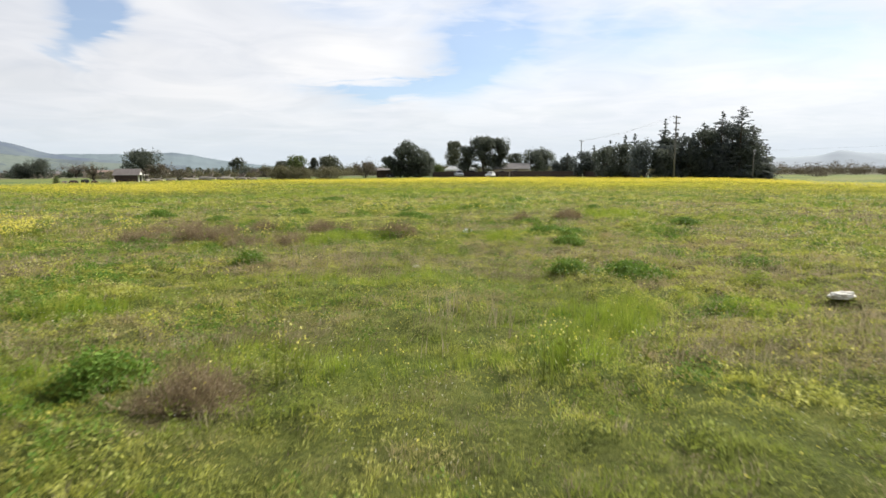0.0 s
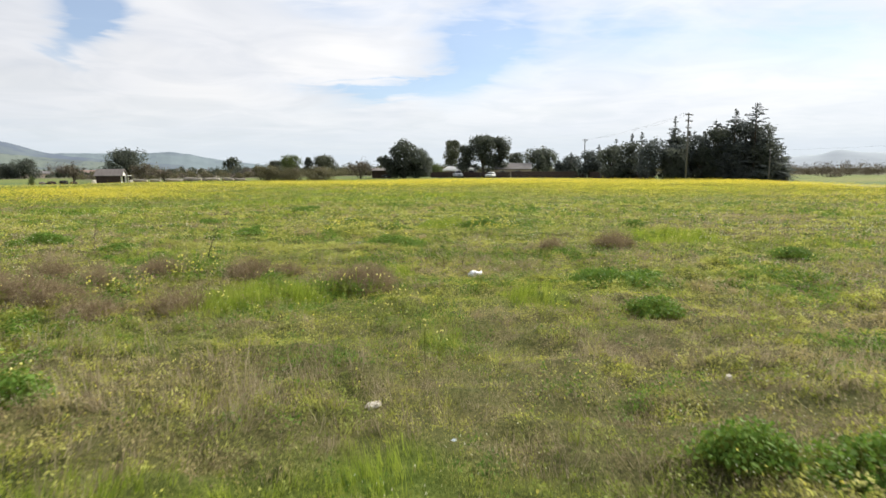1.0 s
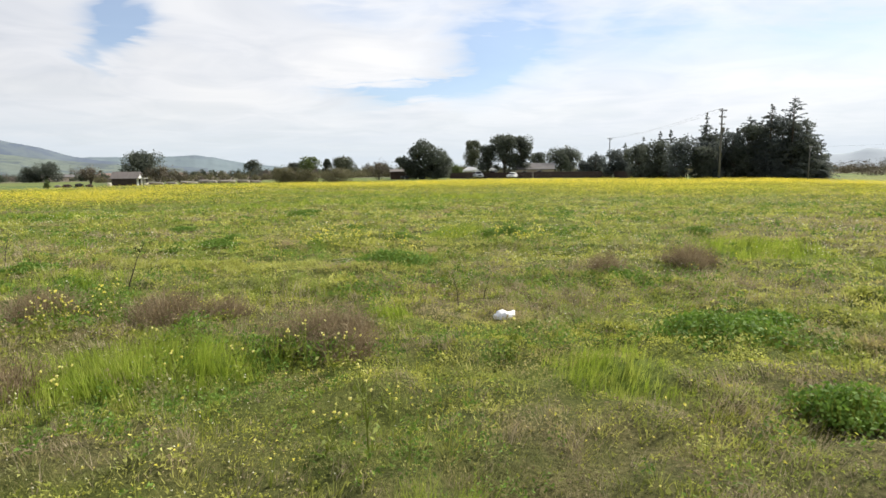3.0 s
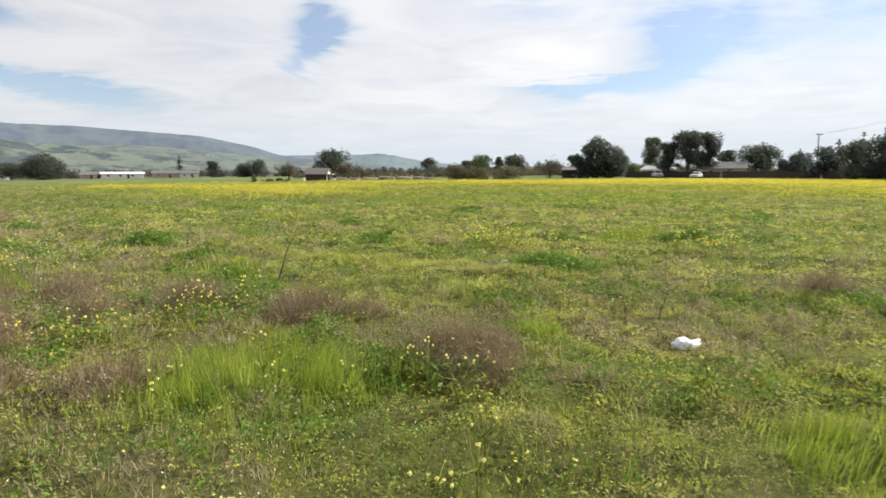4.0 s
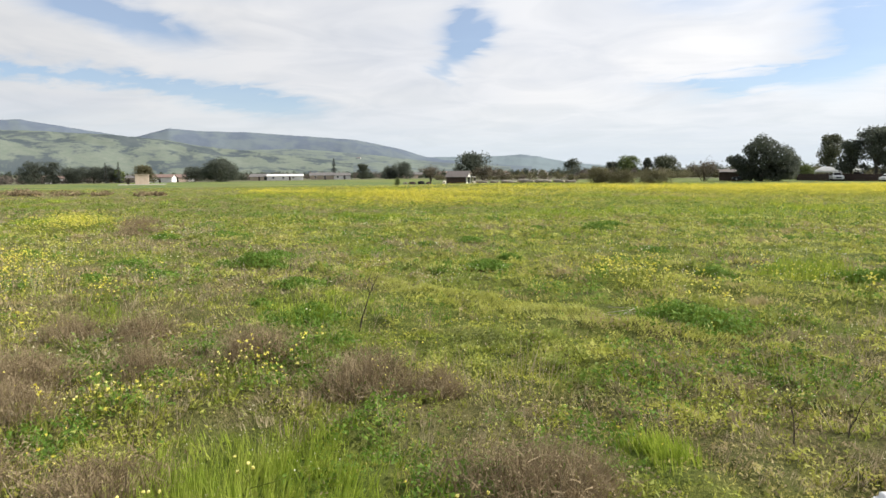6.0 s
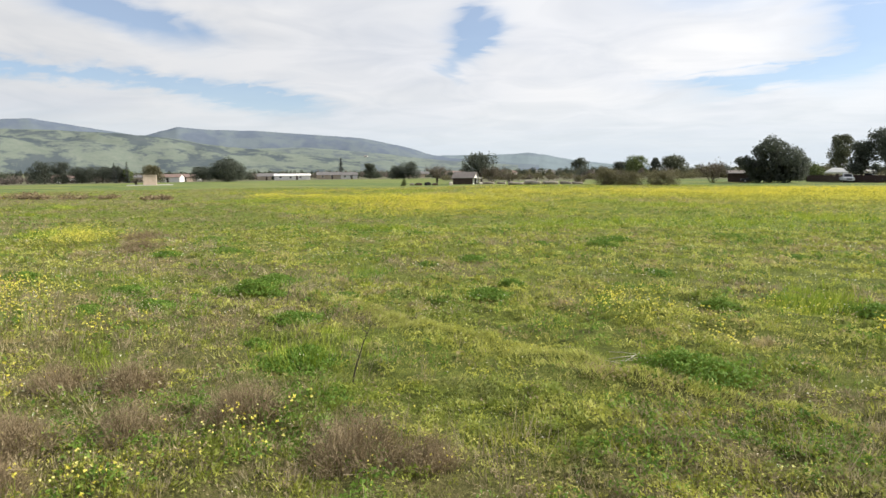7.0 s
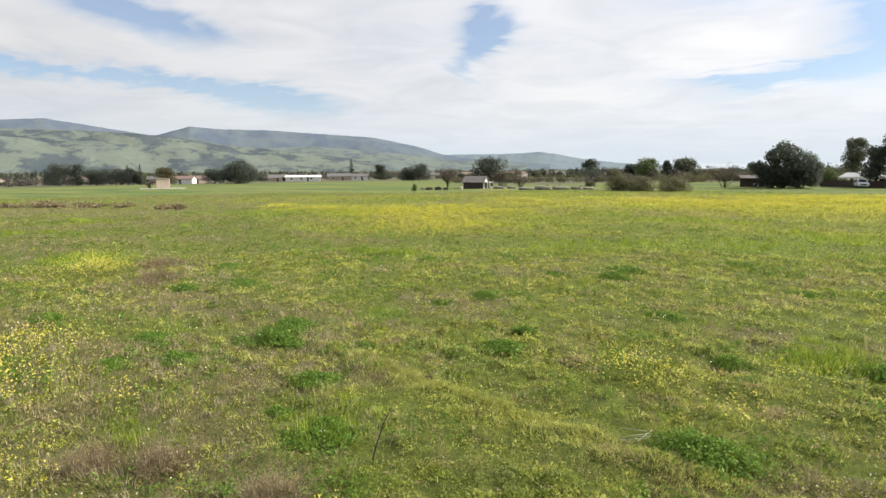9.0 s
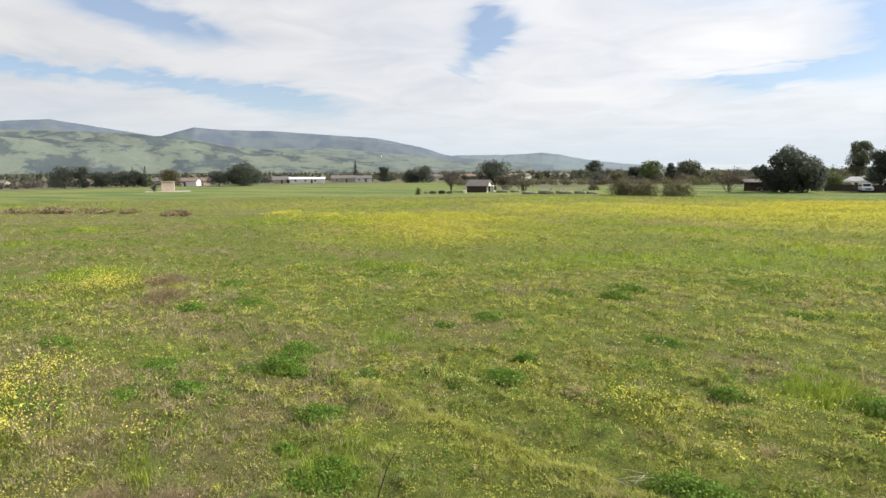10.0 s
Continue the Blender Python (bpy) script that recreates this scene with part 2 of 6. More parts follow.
TAN_WALL = worn("tan_plaster_wall", (0.33, 0.27, 0.20), (0.46, 0.40, 0.32), 0.5, 0.9, 0.0, 8.0)
PINK_WALL = worn("pinkish_block_wall", (0.42, 0.33, 0.26), (0.56, 0.46, 0.37), 1.2, 0.9, 0.0, 9.0)
RED_ROOF = worn("brown_red_tile", (0.15, 0.105, 0.09), (0.24, 0.17, 0.145), 0.7, 0.9, 0.0, 5.0)
CONCRETE = worn("pale_concrete", (0.42, 0.40, 0.37), (0.58, 0.56, 0.52), 0.5, 0.9, 0.0, 12.0)
DOORWAY_SHADE = worn("doorway_shade", (0.012, 0.011, 0.010), (0.024, 0.022, 0.020), 1.0, 0.9)
CAR_WHITE = worn("white_car_paint", (0.72, 0.72, 0.72), (0.80, 0.80, 0.80), 1.0, 0.3, 0.0, 30.0, (1, 1, 1), 0.02, 0.5)
CAR_DARK = worn("dark_blue_car_paint", (0.020, 0.026, 0.040), (0.035, 0.042, 0.060), 1.0, 0.3, 0.0, 30.0, (1, 1, 1), 0.02, 0.5)
TYRE = worn("tyre_rubber", (0.015, 0.015, 0.015), (0.030, 0.030, 0.030), 4.0, 0.9)
CAR_GLASS = worn("dark_car_glass", (0.020, 0.024, 0.028), (0.030, 0.034, 0.040), 1.0, 0.12, 0.0, 10.0, (1, 1, 1), 0.0, 0.6)
CHROME = worn("dull_metal", (0.45, 0.45, 0.46), (0.60, 0.60, 0.60), 3.0, 0.4, 0.9)
TARP = worn("white_canopy_cloth", (0.70, 0.70, 0.72), (0.84, 0.84, 0.86), 0.8, 0.7)
PLASTIC = worn("crumpled_white_plastic", (0.74, 0.74, 0.75), (0.86, 0.86, 0.87), 9.0, 0.45, 0.0, 60.0, (1, 1, 1), 0.2, 0.5)
PAPER = worn("weathered_pale_paper", (0.56, 0.53, 0.46), (0.74, 0.71, 0.64), 6.0, 0.85, 0.0, 40.0)
CARD = worn("faded_cardboard", (0.40, 0.36, 0.29), (0.58, 0.54, 0.46), 6.0, 0.9, 0.0, 50.0)
WOOD_LOG = worn("bleached_log", (0.10, 0.08, 0.06), (0.50, 0.45, 0.38), 1.2, 0.9, 0.0, 8.0, (1, 1, 1))
ROAD = worn("pale_gravel_road", (0.38, 0.36, 0.33), (0.50, 0.48, 0.45), 0.2, 0.95, 0.0, 6.0)
WIRE = worn("dark_cable", (0.03, 0.03, 0.03), (0.05, 0.05, 0.05), 2.0, 0.7)


def ground_material():
    """Weedy soil: short green growth, withered patches, bare earth, and the mustard's bloom seen edge on."""
    mt, n = material("weedy_field_soil")
    geo = n.put("ShaderNodeNewGeometry")
    pos = geo.outputs["Position"]
    fine, mid, big = n.noise(pos, 22.0, 6.0, 0.8), n.noise(pos, 2.2, 6.0, 0.65), n.noise(pos, 0.12, 4.0, 0.6)
    zone = {}
    for key in ("dry", "lush", "mustard", "pasture", "plain"):
        a = n.put("ShaderNodeAttribute", attribute_name=key)
        zone[key] = a.outputs["Fac"]
    # Soil tones kept darker, so shade between the tufts is partly in the colour.
    green = n.ramp(n.m("ADD", n.m("MULTIPLY", fine, 0.6), n.m("MULTIPLY", mid, 0.4)),
                   (0.34, (0.038, 0.038, 0.014)), (0.45, (0.095, 0.110, 0.024)), (0.55, (0.185, 0.208, 0.042)), (0.68, (0.34, 0.34, 0.10)))
    green = n.mix(n.range(big, 0.35, 0.65), green, n.mix(0.45, green, (0.10, 0.145, 0.025)))
    dry = n.ramp(fine, (0.34, (0.060, 0.045, 0.027)), (0.48, (0.165, 0.128, 0.070)), (0.66, (0.310, 0.250, 0.140)))
    f = n.m("MULTIPLY", zone["dry"], n.range(mid, 0.32, 0.6, 0.25, 1.0), clamp=True)
    col = n.mix(f, green, dry)
    col = n.mix(n.m("MULTIPLY", zone["lush"], 0.8), col, n.ramp(fine, (0.34, (0.080, 0.130, 0.020)), (0.65, (0.22, 0.31, 0.042))))
    strip = n.noise(n.scaled(pos, 0.25, 1.0, 1.0), 0.10, 5.0, 0.6)
    past = n.ramp(n.m("ADD", n.m("MULTIPLY", mid, 0.35), n.m("MULTIPLY", strip, 0.65)), (0.38, (0.080, 0.122, 0.044)), (0.47, (0.112, 0.158, 0.050)), (0.54, (0.180, 0.205, 0.056)), (0.64, (0.200, 0.185, 0.080)))
    col = n.mix(zone["pasture"], col, past)
    plain = n.ramp(n.m("ADD", n.m("MULTIPLY", mid, 0.3), n.m("MULTIPLY", big, 0.7)), (0.35, (0.085, 0.085, 0.055)), (0.5, (0.130, 0.125, 0.080)), (0.65, (0.115, 0.140, 0.065)))
    col = n.mix(zone["plain"], col, plain)
    speck = n.noise(pos, 5.0, 4.0, 0.7)
    bloom = n.m("MULTIPLY", zone["mustard"], n.range(speck, 0.32, 0.58), clamp=True)
    col = n.mix(n.m("MULTIPLY", bloom, 0.8), col, (0.46, 0.44, 0.05))
    finish(n, principled(n, col, 0.95, 0.0, 0.15, n.m("ADD", fine, mid), 1.0, 0.08))
    return mt


GROUND = ground_material()


# ---- helpers for meshes ----
def tag_mesh(ob, mat, parent=None, label=""):
    for mm in (mat if isinstance(mat, (list, tuple)) else [mat]):
        ob.data.materials.append(mm)
    ob.parent = parent
    if label:
        ob["label"] = label
    return ob


def part(name, bm, mat, parent=None, label=""):
    """One mesh object from a bmesh."""
    me = bpy.data.meshes.new(name)
    bm.normal_update()
    bm.to_mesh(me)
    bm.free()
    return tag_mesh(new(name, me), mat, parent, label)


def soup(name, groups, mat, parent=None, label="", smooth=False):
    """One mesh object from arrays of separate polygons: each group is (count, corners, 3), or a pair of it and the tone of its plants."""
    vs, sizes, tones = [], [], []
    for g in groups:
        g, tone = g if isinstance(g, tuple) else (g, 0.5)
        g = np.asarray(g, dtype=np.float32)
        if len(g):
            vs.append(g.reshape(-1, 3))
            sizes.append(np.full(len(g), g.shape[1], dtype=np.int32))
            tones.append(np.broadcast_to(np.asarray(tone, dtype=np.float32), (len(g),)))
    v, k = np.concatenate(vs), np.concatenate(sizes)
    me = bpy.data.meshes.new(name)
    me.vertices.add(len(v))
    me.vertices.foreach_set("co", v.ravel())
    me.loops.add(len(v))
    me.loops.foreach_set("vertex_index", np.arange(len(v), dtype=np.int32))
    me.polygons.add(len(k))
    me.polygons.foreach_set("loop_start", np.concatenate(([0], np.cumsum(k)[:-1])).astype(np.int32))
    me.update(calc_edges=True)
    me.attributes.new("tone", "FLOAT", "FACE").data.foreach_set("value", np.concatenate(tones))
    return tag_mesh(new(name, me), mat, parent, label)


def grid_mesh(name, co, mat, parent=None, closed=False):
    """A sheet from an array (rows, columns, 3)."""
    r, c = co.shape[:2]
    i = np.arange(r * c).reshape(r, c)
    if closed:
        i = np.concatenate((i, i[:, :1]), axis=1)
    q = np.stack((i[:-1, :-1], i[:-1, 1:], i[1:, 1:], i[1:, :-1]), axis=-1).reshape(-1, 4).astype(np.int32)
    me = bpy.data.meshes.new(name)
    me.vertices.add(r * c)
    me.vertices.foreach_set("co", co.astype(np.float32).ravel())
    me.loops.add(q.size)
    me.loops.foreach_set("vertex_index", q.ravel())
    me.polygons.add(len(q))
    me.polygons.foreach_set("loop_start", np.arange(0, q.size, 4, dtype=np.int32))
    me.update(calc_edges=True)
    me.polygons.foreach_set("use_smooth", np.ones(len(q), dtype=bool))
    return tag_mesh(new(name, me), mat, parent)


def box(bm, x0, y0, z0, x1, y1, z1, m=None, bevel=0.0):
    vs = [bm.verts.new(p) for p in ((x0, y0, z0), (x1, y0, z0), (x1, y1, z0), (x0, y1, z0), (x0, y0, z1), (x1, y0, z1), (x1, y1, z1), (x0, y1, z1))]
    fs = [bm.faces.new([vs[i] for i in f]) for f in ((3, 2, 1, 0), (4, 5, 6, 7), (0, 1, 5, 4), (1, 2, 6, 5), (2, 3, 7, 6), (3, 0, 4, 7))]
    if bevel:
        bmesh.ops.bevel(bm, geom=list({e for f in fs for e in f.edges}), offset=bevel, segments=2, affect="EDGES", profile=0.5)
    if m is not None:
        bmesh.ops.transform(bm, matrix=m, verts=vs)
    return vs


def slab(x0, y0, z0, x1, y1, z1, bevel=0.0):
    bm = bmesh.new()
    box(bm, x0, y0, z0, x1, y1, z1, None, bevel)
    return bm


def tube(bm, pts, radii, sides=7):
    """A tapering tube along points."""
    rings = []
    pts = [Vector(p) for p in pts]
    for i, p in enumerate(pts):
        d = (pts[min(i + 1, len(pts) - 1)] - pts[max(i - 1, 0)]).normalized()
        a = d.orthogonal().normalized()
        b = d.cross(a)
        rings.append([bm.verts.new(p + float(radii[i]) * (math.cos(q) * a + math.sin(q) * b)) for q in [2 * math.pi * s / sides for s in range(sides)]])
    for r0, r1 in zip(rings, rings[1:]):
        for s in range(sides):
            f = bm.faces.new((r0[s], r0[(s + 1) % sides], r1[(s + 1) % sides], r1[s]))
            f.smooth = True
    bm.faces.new(rings[-1])
    bm.faces.new(rings[0][::-1])


def lattice(ix, iy, seed):
    h = (ix.astype(np.int64) * 374761393 + iy.astype(np.int64) * 668265263 + seed * 974711) & 0x7FFFFFFF
    h = ((h ^ (h >> 13)) * 1274126177) & 0x7FFFFFFF
    return ((h ^ (h >> 16)) & 0xFFFFF) / float(0xFFFFF)


def vnoise(x, y, size, seed=0, octaves=3):
    """Smooth noise from 0 to 1 over the plan."""
    out, amp, tot = 0.0, 1.0, 0.0
    for o in range(octaves):
        u, v = np.asarray(x, float) / size, np.asarray(y, float) / size
        iu, iv = np.floor(u), np.floor(v)
        fu, fv = u - iu, v - iv
        fu, fv = fu * fu * (3 - 2 * fu), fv * fv * (3 - 2 * fv)
        a, b = lattice(iu, iv, seed + o), lattice(iu + 1, iv, seed + o)
        c, d = lattice(iu, iv + 1, seed + o), lattice(iu + 1, iv + 1, seed + o)
        out = out + amp * ((a * (1 - fu) + b * fu) * (1 - fv) + (c * (1 - fu) + d * fu) * fv)
        tot, amp, size = tot + amp, amp * 0.5, size * 0.47
    return out / tot


def step(v, a, b):
    f = np.clip((v - a) / (b - a), 0, 1)
    return f * f * (3 - 2 * f)


# ---- the lie of the field ----
# growth on the field: x, y, radius
DRY_SPOTS = [(-1.9, 5.8, 0.6), (-5.9, 19.3, 1.3), (-4.2, 19.5, 0.9), (-3.0, 19.7, 0.5), (-2.4, 15.9, 0.7), (0.0, 18.1, 0.5), (4.7, 23.4, 0.8),
             (2.9, 22.7, 0.6), (-21.6, 27.4, 1.6), (-4.0, 16.7, 0.7), (-6.9, 17.4, 0.9), (-8.5, 18.7, 0.9), (-24.8, 29.4, 1.8), (-11.1, 20.2, 0.8),
             (-8.3, 19.8, 0.8), (-91, 46, 9), (-80, 47, 8), (-66, 50.5, 6), (0.9, 15.8, 0.4), (-7.5, 16.2, 1.0), (2.4, 14.6, 0.9), (3.6, 16.9, 0.6)]
LUSH_SPOTS = [(2.1, 8.3, 0.9), (2.6, 9.0, 0.6), (1.5, 7.0, 0.7), (0.2, 14.75, 0.26), (-5.0, 9.1, 0.7), (-0.2, 11.6, 0.5), (-3.1, 17.4, 1.1), (-2.3, 17.3, 0.6), (-1.85, 17.7, 0.3), (1.6, 17.2, 0.5), (6.8, 25.3, 1.6),
              (-0.8, 19.4, 0.4), (0.1, 29.8, 1.0), (-30, 28.6, 2.2), (-9.4, 47.3, 2.0), (-11.0, 28.1, 0.7), (-6.5, 21.3, 0.6), (-12, 45, 3.0), (-4, 50, 4)]
FRESH_SPOTS = [(-1.4, 16.8, 1.2), (0.3, 17.2, 1.0), (-0.3, 15.9, 0.8), (1.6, 17.9, 1.1), (-2.5, 16.5, 0.7), (0.6, 18.9, 0.9), (-4.8, 16.9, 0.6)]
BLOOM_SPOTS = [(-3.4, 26.2, 0.9), (-2.3, 26.5, 0.5), (-0.3, 27.4, 0.7), (-37, 60, 6.0), (-33, 58, 7.0), (-44.5, 59, 3.4), (-53, 60.5, 2.2), (-28, 54, 6), (-33, 66, 5), (-23, 50, 5), (-12.0, 19.3, 1.2), (-24.9, 27.0, 1.7), (-11.7, 19.0, 1.0), (-27.5, 28.0, 1.5),
               (-28, 63, 5), (-14.2, 20.5, 1.1), (-13.5, 17.6, 1.2), (-9.7, 20.6, 0.5)]


def spots(x, y, rows):
    out = np.zeros_like(x)
    w = 1 + 0.7 * (vnoise(x, y, 0.9, 71) - 0.5) + 1.3 * (vnoise(0.5 * x, y, 4.0, 73) - 0.5)
    w = np.maximum(w, 0.15)
    for a, b, r in rows:
        out = np.maximum(out, np.exp(-(((x - a) ** 2 + (y - b) ** 2) / (r * r * w)) ** (1.5 if r < 3 else 1.0)) * (1.0 if r < 3 else 0.72))
    return out


def lane(x, y):
    """Distance from the line of the camera's path over the field."""
    return np.hypot(x - 0.3, y - np.clip(y, 1.2, 15.0))


def swath(x, y):
    """The mower's rows, which run across the field: 0 to 1, with the cut growth lying in ridges."""
    s = (y + 0.17 * x - 23.06) / 1.85 + 0.16 * (vnoise(x, y, 7.0, 5) - 0.5) + 0.10 * (vnoise(x, y, 1.1, 7) - 0.5)
    row = np.abs(s - np.floor(s) - 0.5) * 2
    rows = step(row, 0.66, 0.90) * step(y, 19.5, 21.5) * (1 - step(y, 50, 66)) * step(x, -14, -8) * (0.15 + 0.85 * step(vnoise(0.5 * x, y, 4.0, 15), 0.42, 0.62))
    off = y + 0.17 * x - 23.03 + 0.22 * (vnoise(x, y, 1.6, 17) - 0.5)
    return np.maximum(rows, step(off, -0.85, -0.15) * (1 - step(off, 0.02, 0.14)) * step(x, -9.8, -8.0) * (1 - step(x, 2.5, 5.0)) * (0.15 + 0.6 * step(vnoise(x, y, 0.9, 19), 0.38, 0.62)))


def trough(x, y):
    """The thin, raked ground between the mown rows."""
    s = (y + 0.17 * x - 23.06) / 1.85 + 0.16 * (vnoise(x, y, 7.0, 5) - 0.5)
    row = np.abs(s - np.floor(s) - 0.5) * 2
    return step(row, 0.40, 0.52) * (1 - step(row, 0.60, 0.74)) * step(y, 19.5, 21.5) * (1 - step(y, 50, 66)) * step(x, -14, -8)


def bloom(x, y):
    r = np.hypot(x - 0.3, y - 15)
    a = np.degrees(np.arctan2(x - 0.3, y - 15))
    n = vnoise(x * 0.55, y, 6.0, 21, 4)
    end = 78 + 20 * step(a, -22, 6) - 36 * step(a, 26, 40)
    streak = vnoise(x * 0.22, y, 3.2, 25, 3)
    near_edge = 44 + 12 * step(-a, 8, 24) - 13 * step(a, 2, 22)
    gain = step(r + 16 * (n - 0.5), near_edge, near_edge + 30 - 12 * step(a, 2, 22))
    far = (0.30 * step(gain, 0.0, 0.3) + 0.70 * gain) * (1 - step(r, end, end + 6)) * step(a, -34, -26) * (0.18 + 0.82 * step(streak, 0.30, 0.56))
    left = 0.15 * step(r + 16 * (n - 0.5), 80, 90) * (1 - step(r, 96, 106)) * step(a, -60, -48)
    mid = 0.42 * step(r, 22, 34) * (1 - step(r, 50, 70)) * step(a, -26, -10) * step(streak, 0.38, 0.62)
    tail = 0.32 * step(r + 10 * (n - 0.5), 24, 42) * (1 - step(r, 60, 80)) * step(a, -52, -42) * (1 - step(a, -26, -14))
    thin = step(r, 30, 48) * (1 - step(r, 90, 104)) * (0.01 + 0.14 * step(n, 0.56, 0.74)) * step(a, -46, -34)
    return np.clip(np.maximum.reduce([far, left, mid, tail, thin, spots(x, y, BLOOM_SPOTS)]), 0, 1)


def dryness(x, y):
    n = vnoise(x * 0.55, y, 2.6, 31, 4)
    big = vnoise(x, y, 14.0, 33, 2)
    back = np.maximum(0.62 * step(n + 0.5 * (big - 0.5), 0.55, 0.66), 0.50 * step(n, 0.38, 0.60) * step(-x - 0.70 * (y - 15), 8, 24))
    back = np.maximum(back, 0.55 * step(n, 0.40, 0.60) * (1 - step(y, 8, 14.5)))
    return np.clip(np.maximum(back, spots(x, y, DRY_SPOTS)), 0, 1) * (1 - 0.8 * spots(x, y, LUSH_SPOTS)) * (1 - 0.85 * spots(x, y, FRESH_SPOTS))


def lushness(x, y):
    n = vnoise(x * 0.6, y, 2.2, 41, 3)
    wide = vnoise(x * 0.35, y, 3.4, 45, 3) * step(lane(x, y), 18, 30)
    return np.clip(np.maximum.reduce([0.5 * step(n, 0.70, 0.82), 0.75 * step(wide, 0.60, 0.70), spots(x, y, LUSH_SPOTS)]), 0, 1)


def pasture(x, y):
    r = np.hypot(x - 0.3, y - 15)
    a = np.degrees(np.arctan2(x - 0.3, y - 15))
    wide = 130 - 14 * step(a, -50, -38) - 8 * step(a, -10, 0) - 16 * step(a, 22, 32) + 6 * (vnoise(x, y, 20.0, 51) - 0.5)
    return step(r, wide, wide + 8)


def plain(x, y):
    """Ground among gardens and houses, past the pasture."""
    r = np.hypot(x - 0.3, y - 15)
    a = np.degrees(np.arctan2(x - 0.3, y - 15))
    lim = np.where(a < -33, 270.0, 178.0) + 40 * step(a, 20, 26)
    return step(r + 30 * (vnoise(x, y, 40.0, 55) - 0.5), lim, lim + 18)


def height(x, y, rough=True):
    x, y = np.asarray(x, float), np.asarray(y, float)
    z = np.interp(x, (-360, -164, -120, -76, -45, 0), (-2.94, -0.98, -0.76, -0.58, 0.0, 0.0))
    z = z - 0.028 * np.clip(x - 40, 0, 40) * (1 - step(np.hypot(x, y), 135, 200))
    if rough:
        d = lane(x, y)
        z = z + (0.17 * (vnoise(x, y, 2.2, 61) - 0.5) + 0.16 * (vnoise(x, y, 0.6, 63, 2) - 0.5)) * (1 - step(d, 60, 140)) + 0.11 * (vnoise(x, y, 0.31, 67, 1) - 0.5) * (1 - step(d, 14, 30)) + 0.09 * swath(x, y)
    return z


def mound(x, y):
    """Tussocks: 0 in the gaps, 1 on top."""
    return step(0.62 * vnoise(x, y, 0.60, 81, 2) + 0.38 * vnoise(x, y, 0.18, 83, 2), 0.42, 0.58)


def gz(x, y):
    return float(height(np.array([x]), np.array([y]))[0])


def build_ground():
    rad = np.concatenate((np.linspace(0.0, 14, 70), 14 + np.cumsum(0.2 * 1.046 ** np.arange(150))))
    rad = np.concatenate((rad[rad < 4800], [4900.0]))
    th = np.linspace(0, 2 * math.pi, 340, endpoint=False)
    r, a = np.meshgrid(np.maximum(rad, 0.02), th, indexing="ij")
    x, y = 0.3 + r * np.sin(a), 12 + r * np.cos(a)
    ob = grid_mesh("ground", np.stack((x, y, height(x, y)), axis=-1), GROUND, None, True)
    for key, fn in (("dry", dryness), ("lush", lushness), ("mustard", lambda u, v: bloom(u, v) * step(lane(u, v), 34, 46)), ("pasture", pasture), ("plain", plain)):
        at = ob.data.attributes.new(key, "FLOAT", "POINT")
        at.data.foreach_set("value", fn(x.ravel(), y.ravel()).astype(np.float32))
    return tagged(ob, "weedy green and withered field with yellow mustard bloom", "ground", "", "structure")


build_ground()


# ---- hills ----
def hill_material(name, grass_a, grass_b, bush_a, bush_b, scale, cut, soft=0.06, detail=0.02):
    mt, n = material(name)
    pos = n.put("ShaderNodeNewGeometry").outputs["Position"]
    a, b, c = n.noise(n.scaled(pos, 1, 1, 1.6), scale, 6.0, 0.62, 0.5), n.noise(pos, scale * 4.5, 5.0, 0.65), n.noise(pos, detail, 3.0)
    grass = n.mix(n.range(b, 0.3, 0.7), grass_a, grass_b)
    bush = n.mix(n.range(c, 0.3, 0.7), bush_a, bush_b)
    f = n.m("ADD", n.m("MULTIPLY", a, 0.72), n.m("MULTIPLY", b, 0.28))
    finish(n, principled(n, n.mix(n.range(f, cut - 0.01, cut + soft), grass, bush), 1.0, 0.0, 0.0))
    return mt


def ridge(name, keys, near, far, mat, label, folds, seed, foot=-4.0, bump=0.06):
    """A range of hills: the crest's elevation over azimuth, seen from the field; the slope runs from near to far and down behind."""
    ka, ke = [k[0] for k in keys], [k[1] for k in keys]
    az = np.linspace(ka[0], ka[-1], 220)
    crest = np.interp(az, ka, ke)
    crest = crest + bump * (vnoise(az * 10, az * 0, 6.0, seed, 4) - 0.5) * np.minimum(1, crest)
    s = np.concatenate((np.linspace(0, 1, 36), [1.12, 1.3]))
    aa, ss = np.meshgrid(az, s, indexing="ij")
    top = np.tan(np.radians(crest))[:, None] * far + 3.0
    f = np.where(ss <= 1, step(ss, -0.12, 1.05) * 0.97 + 0.03 * ss, 1 - (ss - 1) * 2.2)
    f = f / f[:, 35:36]
    r = near + (far - near) * ss
    x, y = 0.3 + r * np.sin(np.radians(aa)), 15 + r * np.cos(np.radians(aa))
    q = far / 57.3 * aa * 0.012 + ss * (far - near) * 0.006
    fold = (vnoise(q + 5 * vnoise(q, ss * 9, 9.0, seed + 9), ss * (far - near) * 0.012, 7.0, seed + 3, 4) - 0.5) * folds
    z = foot + (top - foot) * np.clip(f + fold * np.clip(ss * (1 - ss) * 4, 0, 1), 0, 1.02)
    ob = grid_mesh(name, np.stack((x, y, z), axis=-1), mat)
    return tagged(ob, label, "hills", "", "structure")


